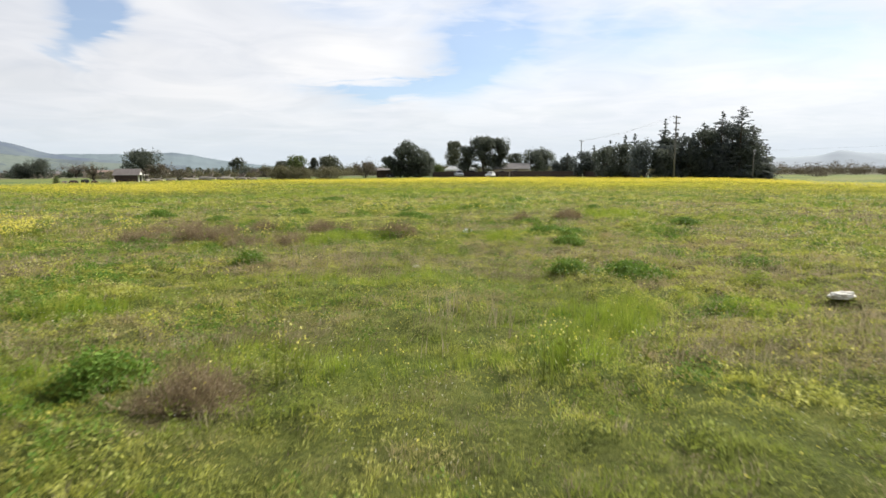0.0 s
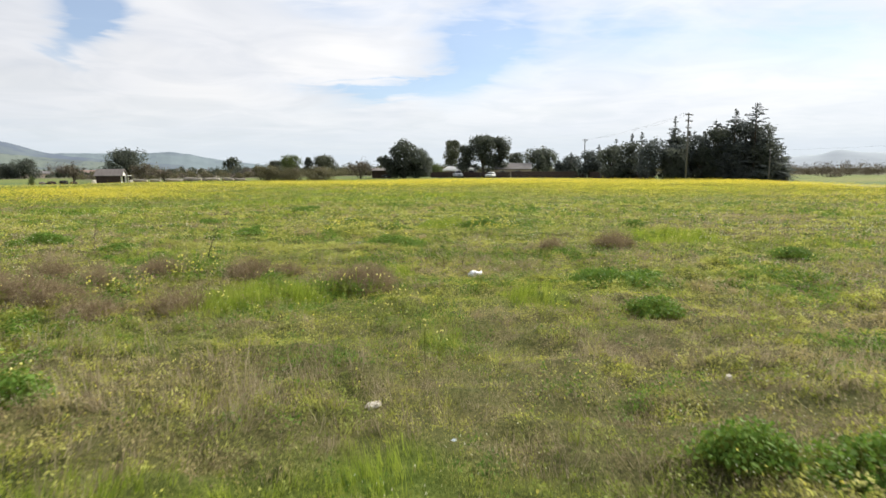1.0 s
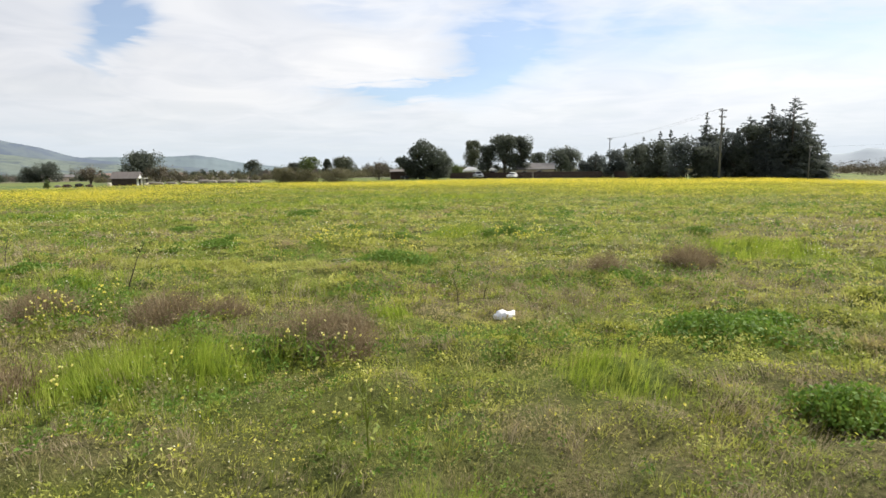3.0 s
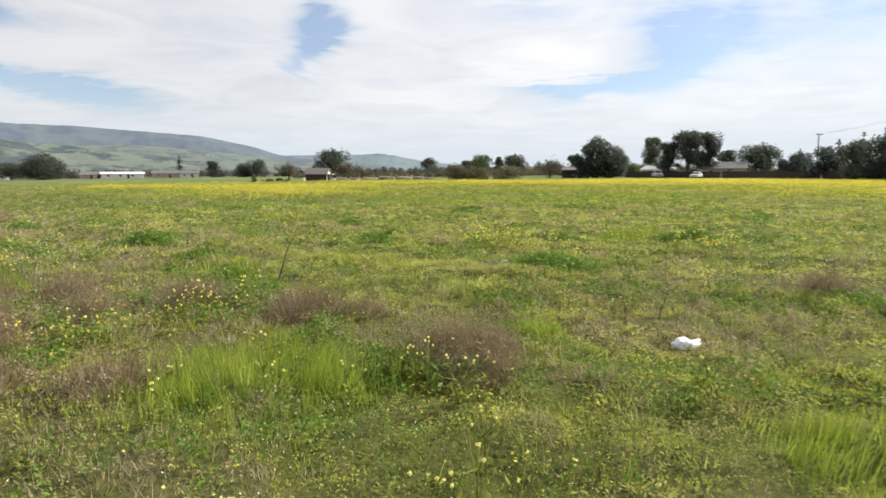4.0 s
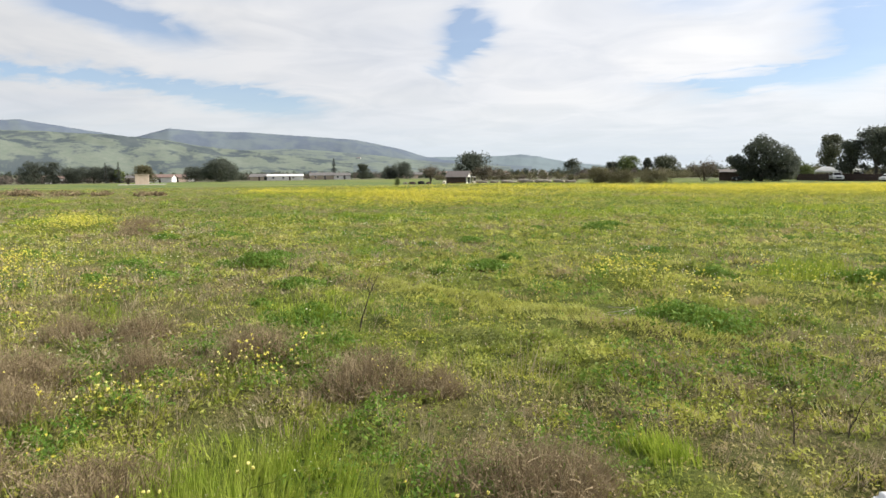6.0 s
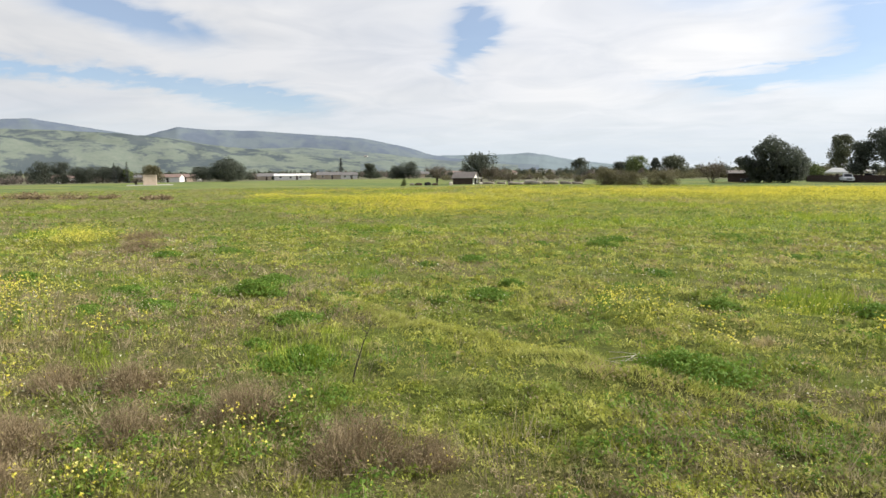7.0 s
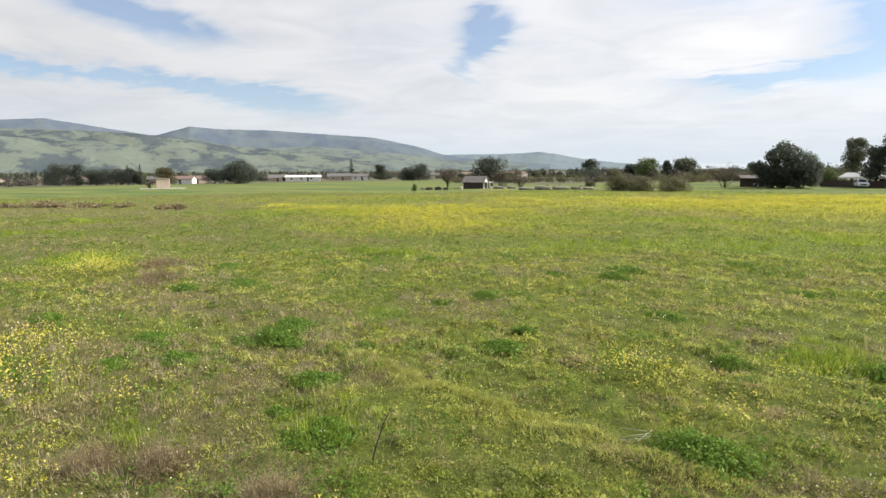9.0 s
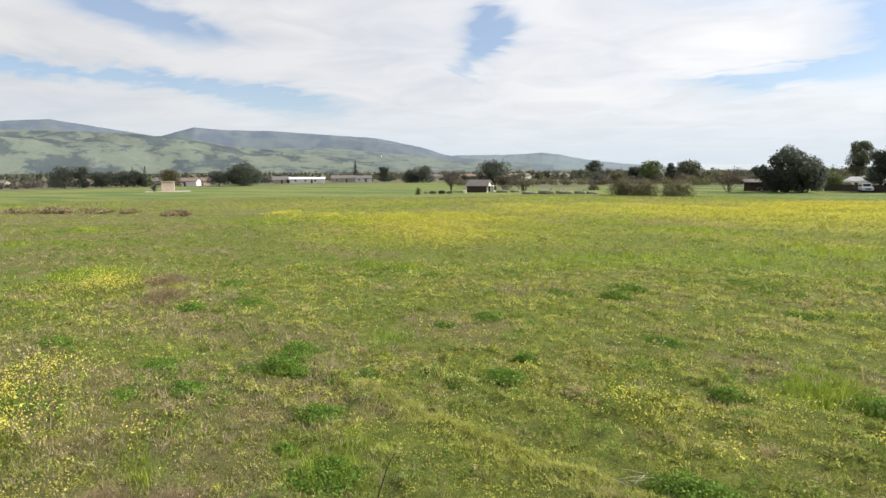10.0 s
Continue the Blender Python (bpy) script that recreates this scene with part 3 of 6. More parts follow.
# Aerial haze is put into these base colours: paler and bluer with distance.
HILL_GREEN = hill_material("haze_pale_green_hill", (0.134, 0.162, 0.136), (0.178, 0.200, 0.168), (0.070, 0.088, 0.098), (0.096, 0.114, 0.120), 0.0105, 0.485)
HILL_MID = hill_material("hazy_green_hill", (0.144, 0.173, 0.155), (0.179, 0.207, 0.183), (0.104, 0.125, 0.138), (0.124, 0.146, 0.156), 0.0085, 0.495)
HILL_DARK = hill_material("haze_blue_wooded_ridge", (0.140, 0.170, 0.190), (0.155, 0.184, 0.203), (0.112, 0.137, 0.178), (0.132, 0.158, 0.197), 0.0060, 0.44, 0.10)
HILL_FAR = hill_material("haze_blue_hill", (0.170, 0.212, 0.232), (0.199, 0.242, 0.260), (0.145, 0.180, 0.209), (0.170, 0.205, 0.235), 0.0030, 0.52)
HILL_PALE = hill_material("haze_pale_hill", (0.40, 0.44, 0.48), (0.43, 0.47, 0.50), (0.385, 0.425, 0.465), (0.42, 0.46, 0.49), 0.0030, 0.52)
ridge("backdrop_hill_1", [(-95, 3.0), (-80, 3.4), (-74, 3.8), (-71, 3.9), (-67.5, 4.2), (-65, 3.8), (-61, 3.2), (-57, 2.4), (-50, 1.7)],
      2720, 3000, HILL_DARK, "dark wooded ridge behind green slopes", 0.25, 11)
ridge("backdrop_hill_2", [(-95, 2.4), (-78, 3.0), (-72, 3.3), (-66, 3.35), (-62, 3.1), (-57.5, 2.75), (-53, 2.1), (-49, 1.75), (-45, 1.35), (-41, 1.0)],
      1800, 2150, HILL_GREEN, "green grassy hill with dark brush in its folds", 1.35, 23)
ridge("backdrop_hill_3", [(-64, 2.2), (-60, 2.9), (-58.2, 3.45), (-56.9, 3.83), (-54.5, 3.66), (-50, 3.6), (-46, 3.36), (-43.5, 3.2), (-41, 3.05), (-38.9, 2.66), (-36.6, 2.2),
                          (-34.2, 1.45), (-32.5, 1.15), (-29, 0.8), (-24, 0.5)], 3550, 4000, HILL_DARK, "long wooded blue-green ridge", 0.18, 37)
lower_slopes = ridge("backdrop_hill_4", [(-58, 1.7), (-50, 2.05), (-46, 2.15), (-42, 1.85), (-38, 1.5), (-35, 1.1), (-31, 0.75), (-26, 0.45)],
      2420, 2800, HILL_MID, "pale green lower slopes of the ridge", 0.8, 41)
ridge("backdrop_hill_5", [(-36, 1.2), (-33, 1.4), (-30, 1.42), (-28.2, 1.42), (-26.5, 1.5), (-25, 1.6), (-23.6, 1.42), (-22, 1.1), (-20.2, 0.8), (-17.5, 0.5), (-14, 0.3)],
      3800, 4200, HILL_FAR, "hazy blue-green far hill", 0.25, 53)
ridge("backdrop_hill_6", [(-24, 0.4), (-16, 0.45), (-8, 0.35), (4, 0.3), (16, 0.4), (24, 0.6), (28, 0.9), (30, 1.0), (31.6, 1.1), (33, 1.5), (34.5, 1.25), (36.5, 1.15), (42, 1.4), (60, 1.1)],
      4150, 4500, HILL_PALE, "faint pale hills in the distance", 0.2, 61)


# ---- trees ----
def face_frame(x, y):
    """Across and along, as seen from the camera's path, to fit its view."""
    b = math.atan2(x - 0.3, y - 13)
    return np.array([math.cos(b), -math.sin(b), 0.0]), np.array([math.sin(b), math.cos(b), 0.0])


def turned_quads(rng, c, size, normal=None, droop=0.0, slim=0.7):
    """Leaf-like quads at the centres c, turned at random or about a normal."""
    n = len(c)
    d = rng.normal(size=(n, 3))
    if normal is not None:
        d = d * 0.75 + normal
    d /= np.linalg.norm(d, axis=1, keepdims=True) + 1e-9
    t = rng.normal(size=(n, 3))
    t[:, 2] -= droop
    u = np.cross(d, t)
    u /= np.linalg.norm(u, axis=1, keepdims=True) + 1e-9
    v = np.cross(d, u)
    s = (size * rng.uniform(0.6, 1.4, n))[:, None]
    return np.stack((c - u * s, c - v * s * slim, c + u * s, c + v * s * slim), axis=1)


def turned_tris(rng, c, size, normal=None, droop=0.0, slim=0.7):
    """Leaf sprays as single triangles."""
    q = turned_quads(rng, c, size, normal, droop, slim)
    return q[:, :3]


def crown_points(rng, lobes, n, inner=0.55):
    """Points in the shells of ellipsoid lobes: (x, y, z, rx, ry, rz)."""
    lobes = np.asarray(lobes, float)
    w = lobes[:, 3] * lobes[:, 5] + lobes[:, 3] * lobes[:, 4]
    pick = rng.choice(len(lobes), n, p=w / w.sum())
    d = rng.normal(size=(n, 3))
    d /= np.linalg.norm(d, axis=1, keepdims=True)
    rough = 1 + 0.17 * np.sin(d[:, 0] * 7 + pick) * np.sin(d[:, 1] * 6 + 2 * pick) + 0.09 * np.sin(d[:, 2] * 11 + pick * 3)
    r = rng.uniform(inner, 1.0, n) * rough
    return lobes[pick, :3] + d * lobes[pick, 3:] * r[:, None], d


def limbs(bm, rng, base, tips, r0):
    """A trunk that forks into limbs towards the tips."""
    base = Vector(base)
    fork = base + Vector((0, 0, 0.35 * (max(t[2] for t in tips) - base.z)))
    tube(bm, [base - Vector((0, 0, 0.3)), base + Vector((0, 0, 0.15)), base.lerp(fork, 0.5) + Vector((rng.normal() * 0.1, rng.normal() * 0.1, 0)), fork],
         [r0 * 1.5, r0 * 1.1, r0 * 0.9, r0 * 0.75], 8)
    for t in tips:
        t = Vector(t)
        mid = fork.lerp(t, 0.5) + Vector((rng.normal() * 0.3, rng.normal() * 0.3, 0.25))
        tube(bm, [fork - Vector((0, 0, 0.2)), mid, t], [r0 * 0.6, r0 * 0.35, r0 * 0.1], 5)


def broad_tree(name, x, y, wide, top, base=None, lobes=None, leaf=OAK_LEAF, count=2200, size=0.32, seed=1, trunk=True, label="", lift=0.25, category="tree"):
    """A tree with a lobed crown of many small leaf sprays. lobes: across, up, radius, in metres from the foot."""
    rng = np.random.default_rng(seed)
    z0 = gz(x, y) if base is None else base
    h = top - z0
    ac, al = face_frame(x, y)
    if lobes is None:
        lobes = []
        for i in range(16):
            a, u = rng.uniform(-1, 1), rng.uniform(0, 1)
            rr = wide * rng.uniform(0.15, 0.25)
            zc = lift * h + (h * (1 - lift)) * u
            zc = min(zc, h - rr * 0.9)
            if not trunk:
                rr = min(wide * rng.uniform(0.20, 0.30), h * 0.5)
                zc = rng.uniform(0.25, 1.0) * max(0.0, h - rr) * math.sqrt(max(0.05, 1 - a * a * 0.8))
            lobes.append((a * (wide / 2 - rr) * (1.0 if not trunk else math.sqrt(max(0.1, 1 - (2 * u - 0.8) ** 2 * 0.6))), zc if not trunk else max(zc, rr * 0.8), rr))
        lobes.append((0.0, h * (lift + 1) / 2, min(wide * 0.30, h * 0.36)))
        lobes.append((rng.normal() * wide * 0.1, h - wide * 0.2, wide * 0.2))
    full = []
    for a, u, r in lobes:
        dep = rng.uniform(-0.25, 0.25) * wide
        for k in (0.0, 1.0):
            full.append((*(ac * a + al * (dep * k))[:2], u, r, r, r * rng.uniform(0.8, 0.95)))
    root = tagged(new(name), label, category)
    root.location = (x, y, z0)
    bm = bmesh.new()
    tips = [(f[0], f[1], f[2]) for f in full[::2]]
    if trunk:
        limbs(bm, rng, (0, 0, 0), tips, 0.028 * h + 0.06)
    else:
        for t in tips:
            tube(bm, [(t[0] * 0.25, t[1] * 0.25, -0.1), (t[0] * 0.7, t[1] * 0.7, t[2] * 0.6), t], [0.07, 0.05, 0.02], 5)
    part("trunk", bm, BARK, root)
    c, d = crown_points(rng, full, int(count * 2.4))
    c[:, 2] = np.maximum(c[:, 2], 0.08)
    keep = vnoise(c[:, 0] * 1.0 + c[:, 2] * 0.7, c[:, 1] + c[:, 2] * 0.9, 1.1 + wide * 0.05, seed, 2) > 0.30
    soup("crown", [turned_tris(rng, c[keep], size * 0.72, d[keep], 0.0, 1.0)], leaf, root)
    return root


def conifer(name, x, y, wide, top, seed=1, leaf=CONIFER_LEAF, label="", bare=0.06, dens=1.0, lean=0.0):
    """A conifer with whorls of drooping, uneven boughs."""
    rng = np.random.default_rng(seed)
    z0 = gz(x, y)
    h = top - z0
    root = tagged(new(name), label, "tree")
    root.location = (x, y, z0)
    bm = bmesh.new()
    tube(bm, [(0, 0, -0.3), (0, 0, h * 0.5), (lean, 0, h)], [0.03 * h * 0.7, 0.017 * h * 0.7, 0.02], 7)
    part("trunk", bm, BARK, root)
    pts = []
    bw = bmesh.new()
    z = h * bare
    while z < h * 0.985:
        f = 1 - z / h
        reach = wide / 2 * (f ** 0.75) * rng.uniform(0.62, 1.08)
        for b in range(int(6 + 6 * f)):
            a = rng.uniform(0, 2 * math.pi)
            ln = max(0.12, reach * rng.uniform(0.5, 1.2))
            m = max(5, int(ln * 9 * dens))
            s = np.sqrt(np.linspace(0.03, 1, m))
            fan = rng.normal(size=m) * 0.17 * ln * s * (1.15 - s * 0.6)
            px = np.cos(a) * ln * s - np.sin(a) * fan + lean * (z / h) ** 2
            py = np.sin(a) * ln * s + np.cos(a) * fan
            zb = z + rng.uniform(-0.35, 0.35) * min(1.0, 2 * f + 0.3)
            rise = 0.25 + 0.35 * (1 - f) + rng.normal() * 0.12
            pz = zb + rise * ln * s - 0.36 * ln * s ** 2 - rng.random(m) * 0.16 * min(1.0, ln)
            pts.append(np.stack((px, py, pz), axis=1))
            if b % 3 == 0:
                tube(bw, [(0, 0, zb), (np.cos(a) * ln * 0.5, np.sin(a) * ln * 0.5, zb + (0.5 * rise - 0.09) * ln), (np.cos(a) * ln, np.sin(a) * ln, zb + (rise - 0.36) * ln)], [0.05, 0.03, 0.01], 3)
        z += rng.uniform(0.34, 0.56) + 0.024 * h * f
    tagged(part("boughs", bw, BARK, root, "dark bare boughs"), kind="stuff")
    c = np.concatenate(pts)
    flat_up = np.tile(np.array([0.0, 0.0, 0.9]), (len(c), 1))
    soup("crown", [turned_tris(rng, c, 0.19, flat_up, 0.0, 0.7), turned_tris(rng, c + rng.normal(size=c.shape) * 0.06, 0.13, None, 0.6, 0.6)], leaf, root)
    return root


def twiggy(name, x, y, wide, high, seed=1, leaf=TWIG_LEAF, count=260, haze=500, label="", single=False, base=None, category="bush"):
    """A leafless or budding shrub: a fan of fine stems with a thin veil of twigs."""
    rng = np.random.default_rng(seed)
    root = tagged(new(name), label, category)
    root.location = (x, y, gz(x, y) if base is None else base)
    bm = bmesh.new()
    tips = []
    for i in range(16):
        a, q = rng.uniform(0, 2 * math.pi), rng.uniform(0.15, 1)
        tip = (math.cos(a) * wide / 2 * q, math.sin(a) * wide / 2 * q, high * rng.uniform(0.7, 0.98) * (1 - 0.3 * q))
        fork = (tip[0] * 0.15, tip[1] * 0.15, high * 0.28) if single else (tip[0] * 0.4, tip[1] * 0.4, tip[2] * 0.45)
        tube(bm, [(0, 0, -0.1) if single else (tip[0] * 0.12, tip[1] * 0.12, -0.1), fork, tip], [0.09 if single else 0.05, 0.045, 0.012], 4)
        tips.append((fork, tip))
    part("trunk", bm, BARK, root)
    f, t = np.array([p[0] for p in tips]), np.array([p[1] for p in tips])
    k = rng.integers(0, len(tips), count)
    s = rng.uniform(0.1, 1, count)[:, None]
    b0 = f[k] * (1 - s) + t[k] * s
    d = rng.normal(size=(count, 3)) * 0.5 + (0, 0, 0.6)
    ln = (rng.uniform(0.3, 0.9, count) * high * 0.22)[:, None]
    w = rng.normal(size=(count, 3)) * 0.014
    twigs = np.stack((b0 - w, b0 + w, b0 + d * ln), axis=1)
    k = rng.integers(0, count, haze)
    c = b0[k] + d[k] * ln[k] * rng.uniform(0.2, 1, haze)[:, None] + rng.normal(size=(haze, 3)) * wide * 0.035
    c[:, 2] = np.maximum(c[:, 2], 0.08)
    soup("crown", [twigs, turned_quads(rng, c, 0.11 + wide * 0.008, None, 0.0, 0.5)], leaf, root)
    return root


OAK_LOBES = [(-0.2, 7.6, 2.1), (1.4, 7.0, 1.9), (-1.9, 6.3, 1.9), (3.4, 5.2, 2.5), (-4.6, 3.9, 1.9), (-3.0, 3.0, 2.4), (0.2, 4.0, 3.4), (4.4, 3.0, 2.7), (1.2, 1.9, 2.0), (5.6, 4.4, 1.4), (-6.0, 4.5, 0.9), (-2.6, 1.5, 1.7), (2.6, 1.3, 1.7), (5.0, 1.7, 1.6), (-0.4, 1.2, 1.6)]
broad_tree("oak_tree", -10.6, 155.4, 14.2, 9.9, lobes=OAK_LOBES, count=7000, size=0.34, seed=3, label="large dark evergreen oak at the edge of the field")
broad_tree("eucalyptus_tree", 1.3, 214, 8.5, 12.2, leaf=GREY_LEAF, count=2600, size=0.34, seed=5, label="tall grey-green tree with an open crown", lift=0.35)
broad_tree("pine_tree", 5.2, 166, 6.6, 8.6, count=2600, size=0.3, seed=8, label="dark spreading pine beside the house", lift=0.2)
broad_tree("pine_tree", 9.4, 166, 9.6, 11.1, count=4200, size=0.3, seed=9, label="dark tall pine beside the house", lift=0.2)
broad_tree("pine_tree", 14.2, 168, 7.6, 10.8, count=3000, size=0.3, seed=12, label="dark pine with a ragged top beside the house", lift=0.2)
broad_tree("round_tree", 25.1, 174, 13.0, 8.0, count=3800, size=0.32, seed=14, label="low spreading dark round tree behind the fence", lift=0.3)
broad_tree("round_tree", 20.5, 190, 6.0, 7.2, count=1400, size=0.32, seed=15, label="small dark round tree behind the house", lift=0.3)
broad_tree("shed_tree", -75.6, 149, 11.6, 7.4, base=-0.7, count=3200, size=0.3, seed=17, label="dense dark green tree behind the old shed", lift=0.3)
twiggy("bare_shrub", -71.0, 146.5, 7.5, 5.0, 18, count=500, haze=1300, label="brown leafless shrub beside the old shed")
twiggy("bare_shrub", -66.5, 147.5, 5.0, 3.2, 19, count=300, haze=700, label="low brown leafless shrub beside the old shed")
twiggy("bare_tree", -84.2, 141.5, 4.8, 5.2, 20, count=400, haze=900, label="small budding tree with a bare trunk", single=True, category="tree")
broad_tree("bush", -36.0, 127.0, 7.0, 3.8, leaf=BUSH_LEAF, count=3000, size=0.14, seed=22, trunk=False, label="rounded olive-brown bush at the field's edge", lift=0.0, category="bush")
broad_tree("bush", -31.8, 128.2, 6.4, 3.4, leaf=BUSH_LEAF, count=2600, size=0.14, seed=23, trunk=False, label="rounded olive-brown bush at the field's edge", lift=0.0, category="bush")
broad_tree("bush", -25.6, 127.8, 7.8, 3.6, leaf=BUSH_LEAF, count=3200, size=0.14, seed=24, trunk=False, label="wide olive-brown bush at the field's edge", lift=0.0, category="bush")
twiggy("bare_shrub", -21.3, 153.0, 8.6, 4.8, 25, count=600, haze=1600, label="tall brown budding shrub near the oak")
broad_tree("bush", -51.7, 155.5, 3.4, 1.8, leaf=BUSH_LEAF, count=600, size=0.18, seed=26, trunk=False, label="small olive bush on the pasture", lift=0.0, category="bush")
broad_tree("bush", -80.7, 122.8, 1.6, 1.15, leaf=LIGHT_LEAF, count=320, size=0.13, seed=27, trunk=False, label="small green bush on the field's edge", lift=0.0, category="bush")
broad_tree("garden_tree", -60.1, 236.7, 11.4, 8.2, leaf=LIGHT_LEAF, count=1900, size=0.4, seed=30, label="light green garden tree in spring leaf")
broad_tree("garden_tree", -66.5, 239, 7.0, 6.0, count=1000, size=0.4, seed=31, label="dark garden tree beside a lighter one")
broad_tree("garden_tree", -53.5, 236, 4.0, 7.0, count=700, size=0.4, seed=32, label="narrow dark garden tree")
broad_tree("garden_tree", -48.0, 239.6, 12.8, 8.0, leaf=GREY_LEAF, count=1900, size=0.4, seed=33, label="grey-green garden tree coming into leaf")
for i, (gx, gy, gw, gt) in enumerate([(-38.5, 241, 10, 5.2), (-31.5, 243, 8, 5.4), (-24, 240, 9, 5.0), (-74, 242, 9, 5.2), (-83, 246, 9, 5), (-43.5, 236, 7, 5.6), (-16, 238, 9, 5.4)]):
    broad_tree("garden_shrub", gx, gy, gw, gt, leaf=(BUSH_LEAF, OAK_LEAF, GREY_LEAF)[i % 3], count=900, size=0.36, seed=40 + i, trunk=False, label="dull green hedge shrub among gardens", lift=0.0, category="bush")
broad_tree("cypress_clump", -144.9, 409, 14, 11.3, leaf=FAR_LEAF, count=1400, size=0.55, seed=50, label="distant dark green tree above the tree line", lift=0.1)
broad_tree("garden_shrub", -3.6, 184, 6.0, 4.8, leaf=LIGHT_LEAF, count=900, size=0.3, seed=52, trunk=False, label="light green shrub beside the parked vehicles", lift=0.0, category="bush")
broad_tree("garden_shrub", -7.5, 182, 5.0, 3.6, leaf=GREY_LEAF, count=700, size=0.3, seed=53, trunk=False, label="grey-green shrub beside the oak", lift=0.0, category="bush")

# the dark belt of conifers and evergreens along the lane
for i, (cx, cy, cw, ct) in enumerate([(60.3, 126, 8.4, 15.0), (57.0, 127.4, 6.2, 13.9), (63.5, 127.5, 7.0, 11.2), (66.9, 128.2, 5.4, 7.2), (54.6, 130.6, 7.0, 12.2), (46.2, 130.3, 4.4, 12.7),
                                      (51.1, 132.5, 6.0, 9.9), (47.6, 134.5, 3.4, 10.6), (44.3, 145, 4.2, 10.5), (42.0, 144.5, 3.2, 10.2), (38.6, 145.5, 3.4, 9.1), (52.8, 131.3, 6.0, 9.8),
                                      (48.6, 131.6, 5.0, 9.6), (57.5, 131.8, 7.0, 11.5), (62.0, 130.6, 7.0, 11.8), (36.0, 150.5, 3.2, 7.9), (31.4, 160, 2.6, 6.4)]):
    conifer("cedar_tree", cx, cy, cw * 1.6, ct, 70 + i, label="dark ragged cedar in a dense belt of trees", bare=0.02, dens=1.25)
for i, (cx, cy, cw, ct) in enumerate([(54.5, 129.5, 8.5, 10.4), (58.5, 128.0, 8.5, 11.6), (62.3, 127.8, 8.0, 11.0), (50.2, 130.5, 8.0, 9.0), (47.0, 130.2, 7.0, 8.8), (41.0, 127.6, 10.5, 8.3), (36.4, 139, 8.4, 7.2), (34.0, 150, 7.5, 6.6), (38.4, 135, 8.4, 7.9), (46.5, 128.6, 7.5, 7.2), (51.5, 129.0, 7.5, 7.0), (56.5, 127.2, 7.6, 7.4),
                                      (61.5, 125.6, 8.0, 7.2), (32.3, 164, 8.0, 5.8), (65.5, 127.4, 5.5, 4.6), (28.8, 160.5, 5.0, 4.2), (44.2, 126.5, 6.0, 6.2)]):
    broad_tree("evergreen_tree", cx, cy, cw, ct, leaf=(OAK_LEAF, CONIFER_LEAF)[i % 2], count=2100, size=0.3, seed=100 + i, label="dark evergreen filling the belt of trees", lift=0.02)

# the village's trees
for i, (vx, vy, vw, vt, leaf) in enumerate([(-275.7, 132.5, 9.6, 7.8, OAK_LEAF), (-272.6, 138.2, 7.2, 7.6, OAK_LEAF), (-270.1, 144.9, 10.8, 5.4, OAK_LEAF), (-266.6, 151.7, 12.0, 5.5, OAK_LEAF), (-263.6, 157.7, 6.6, 6.0, OAK_LEAF),
                                            (-261.1, 159.8, 4.2, 4.0, LIGHT_LEAF), (-239.8, 158.8, 8.6, 5.9, BUSH_LEAF), (-229.3, 175.1, 9, 5.3, OAK_LEAF), (-166, 240.1, 10.5, 7.2, OAK_LEAF), (-212.3, 267.2, 7, 7.0, FAR_LEAF),
                                            (-171.5, 238, 7, 5.6, OAK_LEAF)]):
    broad_tree("village_tree", vx, vy, vw * 1.3, vt, leaf=leaf, count=2600, size=0.32, seed=130 + i, label="dark leafy tree at the village's edge", lift=0.0)
broad_tree("round_tree", -215.2, 177.5, 16.4, 9.0, lobes=[(0, 5.6, 4.9), (-3.2, 5.0, 4.3), (3.4, 5.0, 4.4), (0, 3.6, 5.2), (-4.6, 3.6, 3.6), (4.6, 3.6, 3.6), (1.5, 7.6, 2.6), (-1.5, 7.4, 2.8)], count=5200, size=0.42, seed=150,
           label="large dark dome-shaped tree at the village's edge")
twiggy("bare_tree", -155.3, 247.6, 12, 6.9, 152, leaf=FAR_TWIG, count=500, haze=1500, label="brown leafless orchard tree", single=True, category="tree")
conifer("cypress_tree", -258, 158, 4.0, 7.6, 153, label="narrow dark cypress above the village trees", bare=0.02)
conifer("cypress_tree", -261, 154, 3.4, 6.8, 155, label="narrow dark cypress above the village trees", bare=0.02)
conifer("spruce_tree", -261.4, 297.2, 6.4, 11.4, 154, label="single dark spruce among the village houses", bare=0.06, dens=2.4)


def far_wood(name, rows, leaf, label, seed, size, count=240):
    """A belt of distant trees: azimuth from, to, distance, height, gaps."""
    rng = np.random.default_rng(seed)
    out = []
    for a0, a1, dist, hi, gap in rows:
        step_deg = math.degrees(4.5 / dist)
        for a in np.arange(a0, a1, step_deg):
            if rng.random() < gap:
                continue
            d = dist * rng.uniform(0.94, 1.06)
            x, y = 0.3 + d * math.sin(radians(a)), 15 + d * math.cos(radians(a))
            h = hi * rng.uniform(0.45, 1.15)
            w = rng.uniform(3.0, 6.5)
            z0 = gz(x, y)
            c, dn = crown_points(rng, [(x, y, z0 + h * 0.5, w * 0.5, w * 0.5, h * 0.5), (x + rng.normal() * 2, y, z0 + h * 0.35, w * 0.6, w * 0.5, h * 0.35)], count, 0.45)
            c[:, 2] = np.maximum(c[:, 2], z0 + 0.1)
            out.append(turned_tris(rng, c, size, dn, 0.0, 1.0))
    return tagged(soup(name, [np.concatenate(out)], leaf), label, "trees", "", "stuff")


